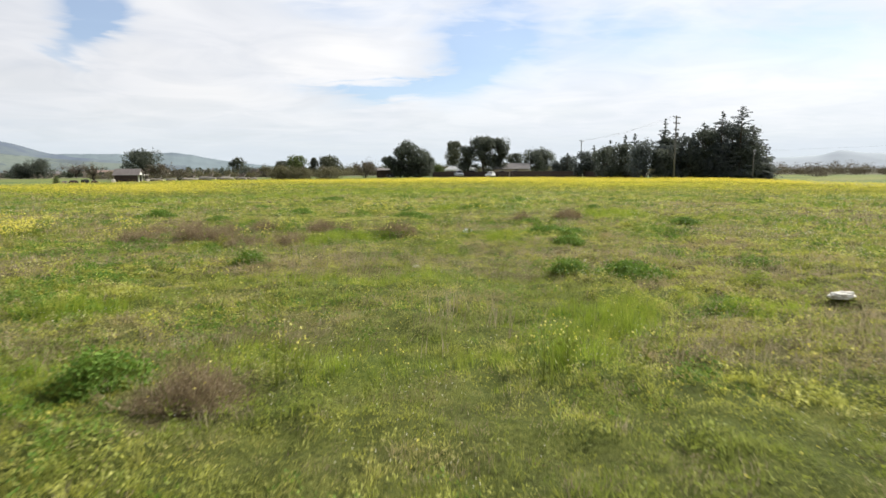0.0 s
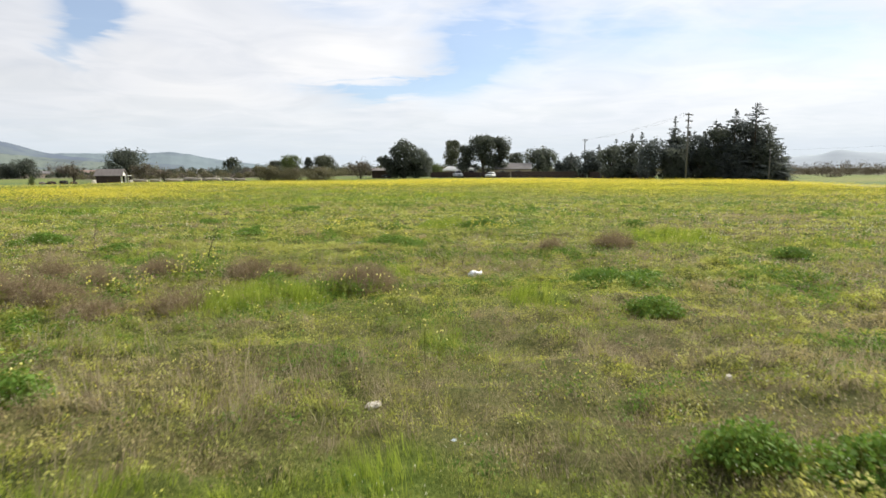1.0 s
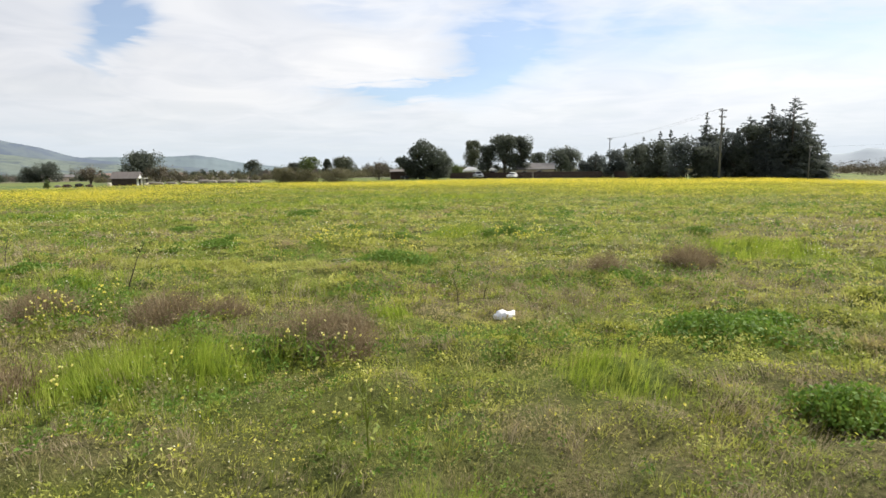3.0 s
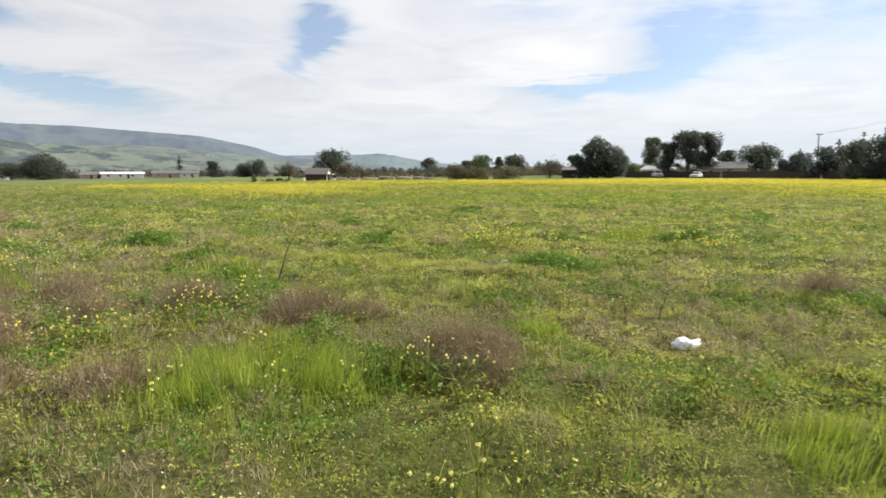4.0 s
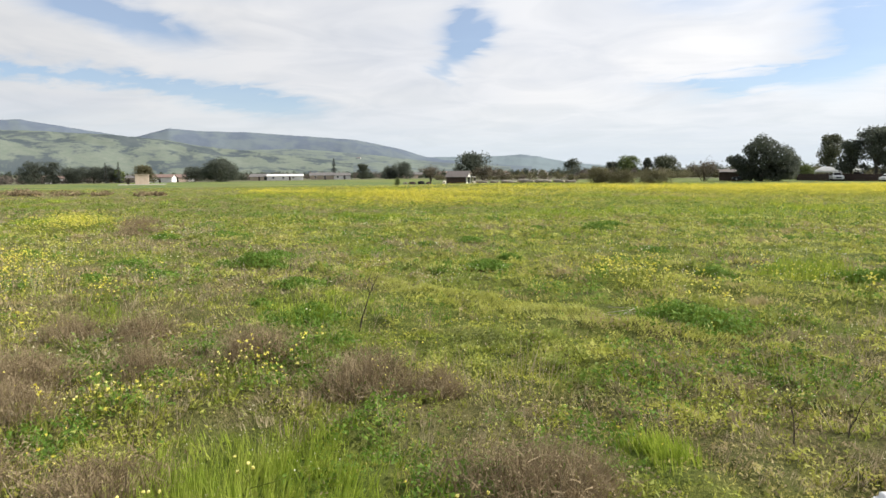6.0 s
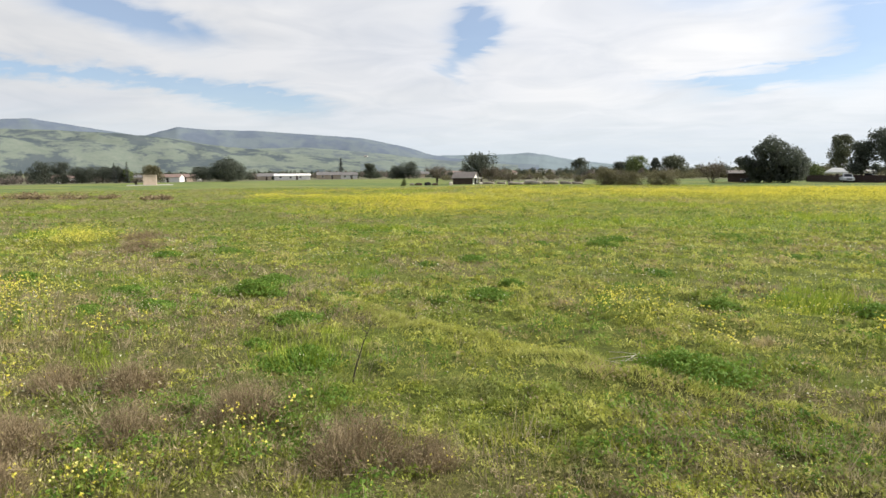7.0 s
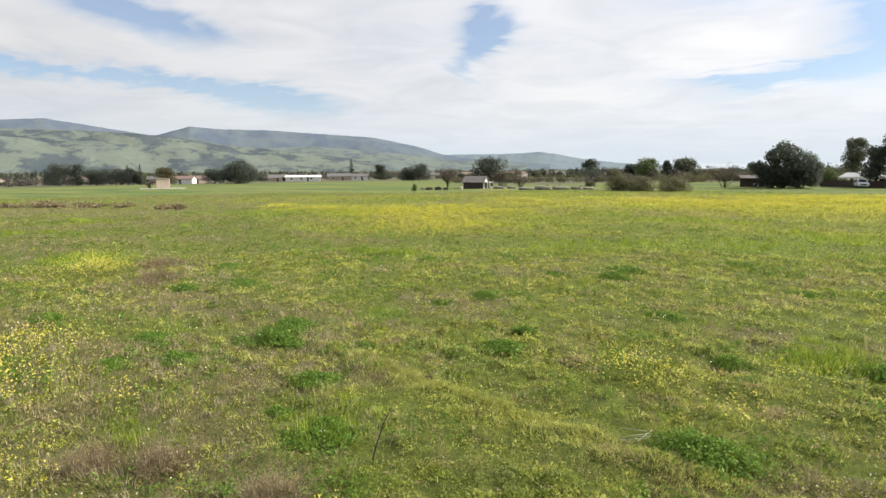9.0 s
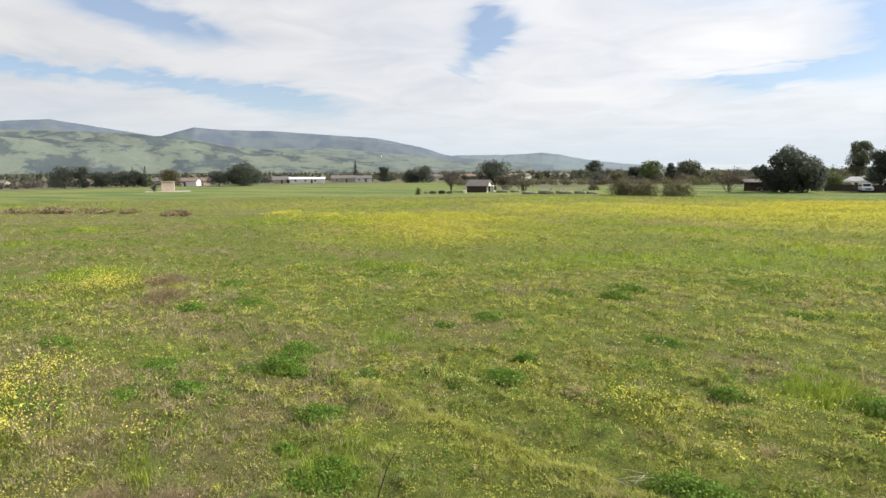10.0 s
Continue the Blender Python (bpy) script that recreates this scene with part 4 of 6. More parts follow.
far_wood("far_trees", [(-82, -14, 520, 6.5, 0.3), (-72, -34, 350, 4.4, 0.6), (-16, 26, 440, 6.5, 0.03), (-34, 4, 330, 5.0, 0.2), (-80, -16, 800, 8, 0.1), (-40, -16, 380, 3.6, 0.3)], FAR_LEAF, "distant belt of dull green village trees", 160, 0.48)
far_wood("far_bare_trees", [(-82, -36, 420, 5.0, 0.15), (-48, -16, 600, 7.0, 0.3), (-33, -2, 226, 3.6, 0.25), (-82, -58, 330, 3.6, 0.1), (-82, -50, 370, 4.2, 0.2)], FAR_TWIG, "distant belt of brown leafless trees", 161, 0.40)
far_wood("orchard", [(26, 52, 215, 4.2, 0.0), (25, 52, 222, 4.4, 0.0), (25, 52, 235, 4.8, 0.0), (26, 52, 245, 4.8, 0.0), (27, 52, 178, 2.8, 0.75)], TWIG_LEAF, "dark rows of a leafless orchard", 162, 0.20, 420)
far_wood("hedge", [(-12, 26, 200, 3.6, 0.1), (-33, -2, 206, 3.0, 0.05), (-30, 0, 262, 4.6, 0.05)], BUSH_LEAF, "dull green hedge behind the houses", 163, 0.22, 420)


# ---- buildings, vehicles, poles ----
def house(name, x, y, w, d, h, rise, turn, wall, roof, label, base=None, windows=2, door=True, eave=0.35, category="house"):
    """A gabled building; its long side faces -y before it is turned."""
    root = tagged(new(name), label, category)
    root.location, root.rotation_euler = (x, y, gz(x, y) if base is None else base), (0, 0, radians(turn))
    bm = bmesh.new()
    p = [(-w / 2, -d / 2), (w / 2, -d / 2), (w / 2, d / 2), (-w / 2, d / 2)]
    lo, hi = [bm.verts.new((*q, -0.3)) for q in p], [bm.verts.new((*q, h)) for q in p]
    g0, g1 = bm.verts.new((-w / 2, 0, h + rise)), bm.verts.new((w / 2, 0, h + rise))
    for f in ((lo[0], lo[1], hi[1], hi[0]), (lo[2], lo[3], hi[3], hi[2]), (lo[1], lo[2], hi[2], g1, hi[1]), (lo[3], lo[0], hi[0], g0, hi[3])):
        bm.faces.new(f)
    part("wall", bm, wall, root)
    bm = bmesh.new()
    th, over = 0.12, eave
    drop = rise / (d / 2) * over
    for s in (-1, 1):
        a = [(-w / 2 - over, s * (d / 2 + over), h - drop + 0.02), (w / 2 + over, s * (d / 2 + over), h - drop + 0.02), (w / 2 + over, 0, h + rise + 0.02), (-w / 2 - over, 0, h + rise + 0.02)]
        low = [bm.verts.new(q) for q in a]
        top = [bm.verts.new((q[0], q[1], q[2] + th)) for q in a]
        bm.faces.new(top)
        bm.faces.new(low[::-1])
        for i in range(4):
            bm.faces.new((low[i], low[(i + 1) % 4], top[(i + 1) % 4], top[i]))
    part("roof", bm, roof, root)
    if door:
        part("door", slab(w * 0.1, -d / 2 - 0.04, 0, w * 0.1 + 0.95, -d / 2 + 0.02, min(2.05, h - 0.2)), BOARD, root, "dark wooden door")
    for i in range(windows):
        cx = -w / 2 + (i + 0.6) * w / (windows + 0.6)
        win = part("window", slab(cx - 0.62, -d / 2 - 0.05, h * 0.42, cx + 0.62, -d / 2 + 0.02, h * 0.82), WHITE_WALL, root, "white window frame")
        part("pane", slab(cx - 0.54, -d / 2 - 0.07, h * 0.45, cx + 0.54, -d / 2 - 0.03, h * 0.79), CAR_GLASS, win)
    return root


# the old shed with its white gable, and what lies about it
shed = house("old_shed", -75.8, 141.5, 5.2, 3.6, 1.7, 1.25, 12, WHITE_WALL, RUST_ROOF, "old leaning shed with a rusty roof and white gable", windows=0, door=False, category="shed")
part("side_boards", slab(-2.58, -1.84, 0.0, 2.5, -1.805, 1.62), BOARD, shed, "dark weathered side boards")
# Near-black slab on the gable: the opening's shade is put in as colour.
part("doorway", slab(2.605, -0.7, 0.0, 2.64, 0.6, 1.6), DOORWAY_SHADE, shed, "dark slab standing in for the shaded open doorway")
lean = part("porch_roof", slab(2.6, -1.9, 1.55, 4.0, 1.2, 1.63), WHITE_WALL, shed, "pale porch roof")
for py in (-1.75, 1.05):
    part("porch_post", slab(3.85, py - 0.06, -0.2, 3.97, py + 0.06, 1.55), POLE_WOOD, shed)


def heap_thing(name, x, y, ln, w, h, mat, seed, label, category, turn=0.0):
    """A crumpled or weathered lump that lies on the ground."""
    rng = np.random.default_rng(seed)
    bm = bmesh.new()
    bmesh.ops.create_icosphere(bm, subdivisions=3, radius=1.0)
    for v in bm.verts:
        k = 1 + 0.42 * noise.noise(v.co * 2.3 + Vector((seed, 0, 0))) + 0.22 * noise.noise(v.co * 6 + Vector((0, seed, 0)))
        v.co = Vector((v.co.x * ln / 2 * k, v.co.y * w / 2 * k, max(-0.15 * h, v.co.z * h * 0.62 * k + 0.3 * h)))
    ob = part(name, bm, mat)
    ob.location, ob.rotation_euler = (x, y, gz(x, y)), (0, 0, radians(turn))
    return tagged(ob, label, category)


def log(x, y, ln, r, turn, seed, mat=WOOD_LOG):
    bm = bmesh.new()
    rng = np.random.default_rng(seed)
    pts = [(ln * (s - 0.5), rng.normal() * 0.08, r * 0.8 + rng.normal() * 0.03) for s in np.linspace(0, 1, 6)]
    tube(bm, pts, [r * q for q in (1, 1.05, 0.95, 0.9, 0.8, 0.6)], 8)
    tube(bm, [pts[3], (pts[3][0] + 0.4, 0.3, r * 2.2), (pts[3][0] + 0.7, 0.5, r * 3.2)], [r * 0.4, r * 0.3, r * 0.1], 5)
    ob = part("log", bm, mat)
    ob.location, ob.rotation_euler = (x, y, gz(x, y)), (0, 0, radians(turn))
    return tagged(ob, "bleached fallen log on the field's edge", "log", "logs at the field's edge")


for i, (lx, ly, ln, r, tu) in enumerate([(-55.0, 127.3, 3.2, 0.34, 25), (-51.6, 128.4, 3.8, 0.46, -10), (-48.0, 129.2, 3.0, 0.40, 28), (-45.2, 130.4, 2.6, 0.36, -14), (-52.9, 129.6, 3.0, 0.30, 55), (-49.6, 130.2, 2.6, 0.34, -38), (-43.0, 131.0, 2.2, 0.28, 12), (-67.8, 138.8, 3.0, 0.34, 5), (-64.8, 139.8, 2.6, 0.30, -12)]):
    log(lx, ly, ln, r, tu, 170 + i)
for i, (hx, hy, hl, hw, hh, mt) in enumerate([(-81.2, 129.2, 1.8, 1.2, 0.7, BOARD), (-79.2, 130.0, 1.6, 1.1, 0.85, TYRE), (-77.6, 130.8, 1.4, 1.0, 0.6, BOARD), (-83.0, 129.0, 1.2, 0.9, 0.55, RUST_ROOF), (-74.8, 133.2, 1.2, 0.8, 0.8, CARD), (-69.6, 138.2, 1.5, 1.0, 0.6, CARD)]):
    heap_thing("junk_pile", hx, hy, hl, hw, hh, mt, 180 + i, "dark heap of scrap lying near the old shed", "scrap heap", 25 * i)

for i, (sx, sy, sw, sh) in enumerate([(-93.0, 48.2, 4.6, 0.55), (-89.6, 50.6, 5.4, 0.75), (-86.4, 51.6, 4.4, 0.6), (-83.0, 54.4, 5.6, 0.5), (-79.0, 56.2, 4.0, 0.4), (-97.0, 46.6, 3.6, 0.6), (-67.5, 55.2, 2.6, 0.5), (-65.2, 55.6, 2.0, 0.45), (-74.0, 60.0, 3.0, 0.4)]):
    twiggy("dry_bush", sx, sy, sw, sh, 200 + i, leaf=SHRUB_STEM, count=300, haze=420, label="low dry brown bush on the weedy field", category="bush")

# hut on its slab
hut = tagged(new("pump_hut"), "small pinkish block hut on a concrete pad", "hut")
hut.location, hut.rotation_euler = (-163.9, 112.4, gz(-163.9, 112.4) + 0.1), (0, 0, radians(57))
part("wall", slab(-1.75, -1.35, 0, 1.75, 1.35, 2.75, 0.03), PINK_WALL, hut)
part("roof", slab(-1.9, -1.5, 2.75, 1.9, 1.5, 2.93), TAN_WALL, hut)
part("door", slab(-1.79, -0.5, 0.0, -1.74, 0.5, 2.05), BOARD, hut, "dark door")
pad = tagged(part("concrete_pad", slab(-6.0, -2.6, -0.4, 6.0, 2.6, 0.10), CONCRETE), "pale concrete pad under the hut", "concrete pad")
pad.location, pad.rotation_euler = (-163.9, 112.4, gz(-163.9, 112.4) + 0.06), (0, 0, radians(57))
twiggy("bare_shrub", -166.0, 109.6, 2.6, 2.2, 190, count=200, haze=400, label="brown shrub beside the block hut")

# village houses
house("long_barn", -243.0, 239.5, 18.5, 8, 2.2, 0.9, 46, WHITE_WALL, WHITE_WALL, "long low white barn with a pale roof", windows=3)
house("farm_house", -235.5, 259.5, 13, 8, 2.3, 1.5, 43, TAN_WALL, GREY_ROOF, "low tan farmhouse with a grey roof")
house("farm_house", -226.5, 266.0, 9, 7, 2.2, 1.3, 43, WHITE_WALL, GREY_ROOF, "low white farmhouse with a grey roof")
house("shed_barn", -252.5, 228.5, 7, 6, 2.0, 0.9, 47, TAN_WALL, GREY_ROOF, "small tan barn with a grey roof", windows=0)
rng_v = np.random.default_rng(7)
for i, (hx, hy) in enumerate([(-300, 215), (-318, 200), (-262, 186), (-335, 168), (-350, 130), (-300, 190), (-276, 252), (-215, 310), (-190, 325), (-168, 340), (-290, 272), (-232, 340), (-150, 360), (-330, 215), (-345, 95), (-258, 176)]):
    pale = i % 3
    house("village_house", hx, hy, rng_v.uniform(11, 17), 8.5, 2.3, 1.3, rng_v.uniform(35, 65), (WHITE_WALL, TAN_WALL, PINK_WALL)[pale], (GREY_ROOF, RED_ROOF, GREY_ROOF)[(i // 2) % 3],
          ("low white village house with a dull roof", "low tan village house with a dull roof", "low pinkish village house with a dull roof")[pale])

# a few houses far up on the hillside
rng_h = np.random.default_rng(17)
for i in range(16):
    v = lower_slopes.data.vertices[int(rng_h.uniform(14, 130)) * 38 + int(rng_h.uniform(12, 26))].co
    house("hill_house", v.x, v.y, rng_h.uniform(12, 20), 10, 3.6, 2.0, rng_h.uniform(20, 60), (WHITE_WALL, TAN_WALL)[i % 2], (GREY_ROOF, RED_ROOF)[i % 3 == 0], "pale house far up on the green hillside", base=v.z - 0.5, windows=0, door=False)

# the house, fence and parked vehicles by the oak
house("ranch_house", 17.6, 170.0, 9.6, 8.0, 2.2, 1.5, -6, TAN_WALL, GREY_ROOF, "single-storey tan house with a grey hipped-looking roof")
house("dark_shed", -17.2, 163.8, 5.0, 4.0, 1.9, 0.5, 8, BOARD, RUST_ROOF, "low dark board shed beside the oak", windows=0, category="shed")


def fence(x0, y0, x1, y1, h, label):
    root = tagged(new("board_fence"), label, "fence")
    ln, a = math.hypot(x1 - x0, y1 - y0), math.atan2(y1 - y0, x1 - x0)
    root.location, root.rotation_euler = (x0, y0, min(gz(x0, y0), gz(x1, y1)) - 0.05), (0, 0, a)
    n = max(2, int(ln / 2.4))
    post, board = slab(-0.06, -0.06, -0.2, 0.06, 0.06, h + 0.1), None
    first = part("post", post, BOARD, root)
    for i in range(1, n + 1):
        o = new("post", first.data)
        o.parent, o.location = root, (ln * i / n, 0, 0)
    w = 0.30
    fb = part("board", slab(0.01, -0.09, 0.05, w - 0.01, -0.065, h), BOARD, root)
    for i in range(1, int(ln / w)):
        o = new("board", fb.data)
        o.parent, o.location = root, (i * w, 0, 0.02 * math.sin(i * 2.7))
    for z in (0.35, h - 0.3):
        part("rail", slab(0, -0.065, z, ln, -0.02, z + 0.1), BOARD, root)
    return root


fence(-4.5, 168.5, 16.0, 160.5, 1.5, "dark brown board fence beside the parked vehicles")
fence(16.4, 160.3, 33.0, 150.0, 1.6, "dark brown board fence in front of the house")
fence(33.4, 149.7, 42.0, 128.0, 1.6, "dark brown board fence along the belt of trees")


def wheel(parent, x, y, r=0.36, w=0.24):
    bm = bmesh.new()
    bmesh.ops.create_cone(bm, cap_ends=True, segments=18, radius1=r, radius2=r, depth=w, matrix=pose(x, y, r, 90, 0, 0))
    bmesh.ops.bevel(bm, geom=[e for e in bm.edges if len(e.link_faces) == 2 and any(len(f.verts) > 8 for f in e.link_faces)], offset=0.04, segments=2, affect="EDGES")
    wh = part("tyre", bm, TYRE, parent)
    bm = bmesh.new()
    bmesh.ops.create_cone(bm, cap_ends=True, segments=14, radius1=r * 0.55, radius2=r * 0.5, depth=w + 0.03, matrix=pose(x, y, r, 90, 0, 0))
    part("rim", bm, CHROME, wh, "dull metal rim")


def profile_body(bm, prof, half, inset=0.0):
    """A body from a side outline (x, z), a little narrower at the top."""
    zs = [p[1] for p in prof]
    zr = max(zs) - min(zs)
    sides = []
    for s in (-1, 1):
        sides.append([bm.verts.new((px, s * (half - inset * (pz - min(zs)) / zr), pz)) for px, pz in prof])
    a, b = sides
    bm.faces.new(a)
    bm.faces.new(b[::-1])
    for i in range(len(prof)):
        j = (i + 1) % len(prof)
        bm.faces.new((a[j], a[i], b[i], b[j]))
    bmesh.ops.bevel(bm, geom=list(bm.edges), offset=0.035, segments=2, affect="EDGES")


def vehicle(name, x, y, turn, paint, label, truck=True):
    root = tagged(new(name), label, "pickup truck" if truck else "car")
    root.location, root.rotation_euler = (x, y, gz(x, y)), (0, 0, radians(turn))
    bm = bmesh.new()
    if truck:
        profile_body(bm, [(-2.6, 0.45), (2.55, 0.45), (2.62, 0.75), (2.5, 1.02), (1.15, 1.12), (-2.62, 1.12)], 0.95)
    else:
        profile_body(bm, [(-2.25, 0.35), (2.2, 0.35), (2.28, 0.62), (2.1, 0.82), (1.0, 0.92), (-1.9, 0.95), (-2.28, 0.85)], 0.88)
    part("body", bm, paint, root)
    bm = bmesh.new()
    if truck:
        profile_body(bm, [(-0.75, 1.10), (1.2, 1.10), (0.55, 1.78), (-0.6, 1.82)], 0.86, 0.14)
    else:
        profile_body(bm, [(-1.9, 0.92), (1.05, 0.90), (0.35, 1.42), (-1.2, 1.45)], 0.80, 0.14)
    part("cab", bm, paint, root)
    top = 1.78 if truck else 1.42
    for s in (-1, 1):
        yy = s * (0.80 if truck else 0.745)
        bm = bmesh.new()
        vs = [bm.verts.new(q) for q in ((-0.55, yy + s * 0.05, 1.2 if truck else 1.0), (0.85 if truck else 0.7, yy + s * 0.05, 1.2 if truck else 1.0), (0.45 if truck else 0.3, yy - s * 0.02, top - 0.12), (-0.5, yy - s * 0.02, top - 0.12))]
        f = bm.faces.new(vs if s < 0 else vs[::-1])
        bmesh.ops.solidify(bm, geom=[f], thickness=0.03)
        part("side_window", bm, CAR_GLASS, root, "dark side window")
    bm = bmesh.new()
    x1, x0 = (1.16, 0.62) if truck else (1.0, 0.42)
    z1 = 1.18 if truck else 0.98
    vs = [bm.verts.new(q) for q in ((x1, -0.72, z1), (x1, 0.72, z1), (x0, 0.64, top - 0.06), (x0, -0.64, top - 0.06))]
    bmesh.ops.solidify(bm, geom=[bm.faces.new(vs)], thickness=0.05)
    part("windscreen", bm, CAR_GLASS, root, "dark windscreen")
    for s in (-1, 1):
        part("headlight", slab(2.5 if truck else 2.14, s * 0.72 - 0.16, 0.72 if truck else 0.58, 2.63 if truck else 2.26, s * 0.72 + 0.16, 0.92 if truck else 0.74, 0.02), CHROME, root, "pale headlight")
    part("grille", slab(2.55 if truck else 2.2, -0.5, 0.6, 2.66 if truck else 2.29, 0.5, 0.86 if truck else 0.72), CAR_GLASS, root, "dark grille")
    part("bumper", slab(2.5 if truck else 2.15, -0.9, 0.4, 2.72 if truck else 2.34, 0.9, 0.58, 0.03), CHROME if truck else paint, root)
    for wx in ((1.65, -1.6) if truck else (1.4, -1.35)):
        for wy in (-0.84, 0.84):
            wheel(root, wx, wy, 0.38 if truck else 0.33)
    return root


vehicle("pickup_truck", 2.7, 163.6, -82, CAR_WHITE, "white pickup truck parked in front of the canopies")
vehicle("parked_car", -14.3, 159.5, -170, CAR_DARK, "dark blue car parked beside the oak", False)
vehicle("parked_car", 11.0, 159.5, -108, CAR_WHITE, "white car parked along the fence", False)
vehicle("pickup_truck", 6.6, 168.5, -20, CAR_DARK, "dark pickup truck parked beside the canopies")


def canopy(x, y, w, d, h, turn):
    root = tagged(new("canopy_tent"), "white cloth canopy on thin poles", "canopy", "canopies by the trucks")
    root.location, root.rotation_euler = (x, y, gz(x, y)), (0, 0, radians(turn))
    bm = bmesh.new()
    p = [bm.verts.new(q) for q in ((-w / 2, -d / 2, h), (w / 2, -d / 2, h), (w / 2, d / 2, h), (-w / 2, d / 2, h))]
    ap = [bm.verts.new((-w * 0.2, 0, h + 0.9)), bm.verts.new((w * 0.2, 0, h + 0.9))]
    fs = [bm.faces.new(f) for f in ((p[0], p[1], ap[1], ap[0]), (p[1], p[2], ap[1]), (p[2], p[3], ap[0], ap[1]), (p[3], p[0], ap[0]))]
    bmesh.ops.solidify(bm, geom=fs, thickness=0.03)
    part("cover", bm, TARP, root)
    for s in (-1, 1):
        part("valance", slab(-w / 2, s * d / 2 - 0.015, h - 0.35, w / 2, s * d / 2 + 0.015, h), TARP, root)
        for q in (-1, 1):
            part("pole", slab(q * (w / 2 - 0.05) - 0.03, s * (d / 2 - 0.06) - 0.03, 0, q * (w / 2 - 0.05) + 0.03, s * (d / 2 - 0.06) + 0.03, h), CHROME, root)
    return root


canopy(0.8, 176.5, 4.2, 3.4, 2.1, 5)
canopy(6.0, 177.5, 4.6, 3.4, 2.2, -8)
canopy(3.4, 181, 4.0, 3.4, 2.4, 0)


def utility_pole(x, y, top, turn, arms, label, r=0.17):
    root = tagged(new("utility_pole"), label, "utility pole", "poles along the lane")
    z0 = gz(x, y)
    h = top - z0
    root.location, root.rotation_euler = (x, y, z0), (0, 0, radians(turn))
    bm = bmesh.new()
    tube(bm, [(0, 0, -0.4), (0, 0, h * 0.5), (0, 0, h)], [r, r * 0.85, r * 0.65], 10)
    part("pole", bm, POLE_WOOD, root)
    for z, ln in arms:
        arm = part("crossarm", slab(-ln / 2, -0.16, h - z - 0.07, ln / 2, -0.04, h - z + 0.07), POLE_WOOD, root)
        for q in (-0.92, -0.5, 0.5, 0.92):
            bm = bmesh.new()
            tube(bm, [(q * ln / 2, -0.1, h - z + 0.07), (q * ln / 2, -0.1, h - z + 0.16), (q * ln / 2, -0.1, h - z + 0.25)], [0.03, 0.065, 0.04], 6)
            part("insulator", bm, CHROME, arm, "grey insulator")
        bm = bmesh.new()
        tube(bm, [(-ln * 0.32, -0.1, h - z - 0.07), (0, -0.16, h - z - 0.65)], [0.025, 0.025], 4)
        tube(bm, [(ln * 0.32, -0.1, h - z - 0.07), (0, -0.16, h - z - 0.65)], [0.025, 0.025], 4)
        part("brace", bm, CHROME, arm)
    return root


p1 = utility_pole(42.8, 115.1, 11.9, 40, [(0.3, 2.7), (1.4, 2.3), (2.6, 1.8)], "tall weathered wooden utility pole with crossarms")
part("transformer", slab(0.2, -0.28, 8.0, 0.65, 0.18, 8.9, 0.08), GREY_ROOF, p1, "grey transformer can")
utility_pole(58.9, 117.5, 5.6, 40, [(0.25, 1.2)], "short grey utility pole beside the trees", 0.12)
utility_pole(38.4, 176, 10.4, 40, [(0.3, 2.2)], "far wooden utility pole above the trees")
utility_pole(30.0, 196, 9.4, 40, [(0.3, 2.2)], "far wooden utility pole above the trees")


def wire(a, b, sag, r=0.008):
    a, b = Vector(a), Vector(b)
    bm = bmesh.new()
    pts = [a.lerp(b, s) - Vector((0, 0, sag * 4 * s * (1 - s))) for s in np.linspace(0, 1, 14)]
    tube(bm, pts, [r] * 14, 4)
    return tagged(part("power_line", bm, WIRE), "thin dark overhead cable between poles", "cable", "overhead cables")


ax = Vector((math.cos(radians(40)), math.sin(radians(40)), 0))
for q, dz in ((-1.2, -0.05), (0.0, 0.05), (1.2, -0.05)):
    wire(Vector((42.8, 115.1, 11.9)) + ax * q + Vector((0, 0, dz)), Vector((38.4, 176, 10.3)) + ax * q * 0.8, 0.7)

utility_pole(120.0, 104.0, 9.0, 75, [(0.3, 1.6)], "wooden utility pole beyond the gravel road", 0.14)
wire(Vector((58.9, 117.5, 5.4)), Vector((120.0, 104.0, 8.7)), 0.5)

# the pale road at the field's right-hand edge, a strip a little above the ground
s = np.linspace(0, 1, 60)
rx, ry = 71 - 12 * s, 155 - 84 * s
edge = np.stack((np.stack((rx - 2.4, ry - 1.0, height(rx - 2.4, ry - 1.0, False) + 0.14), -1), np.stack((rx + 2.4, ry + 1.0, height(rx + 2.4, ry + 1.0, False) + 0.14), -1)))
tagged(grid_mesh("road", edge, ROAD), "pale gravel road along the field's edge", "road", "", "structure")


def stick_bundle(x, y, seed):
    """A few pale broken stalks lying across one another."""
    rng = np.random.default_rng(seed)
    root = tagged(new("broken_stalks"), "pale broken dry stalks lying on the mown grass", "stalks")
    root.location = (x, y, gz(x, y))
    for i in range(7):
        bm = bmesh.new()
        a, ln = rng.normal() * 0.5 + 0.2, rng.uniform(0.25, 0.6)
        ox, oy, z = rng.normal() * 0.12, rng.normal() * 0.08, 0.10 + 0.012 * i
        tube(bm, [(ox - math.cos(a) * ln / 2, oy - math.sin(a) * ln / 2, z - 0.03), (ox, oy, z - 0.012), (ox + math.cos(a) * ln / 2, oy + math.sin(a) * ln / 2, z)], [0.006, 0.005, 0.003], 5)
        part("stalk", bm, CARD, root)
    return root


stick_bundle(-2.15, 23.7, 640)


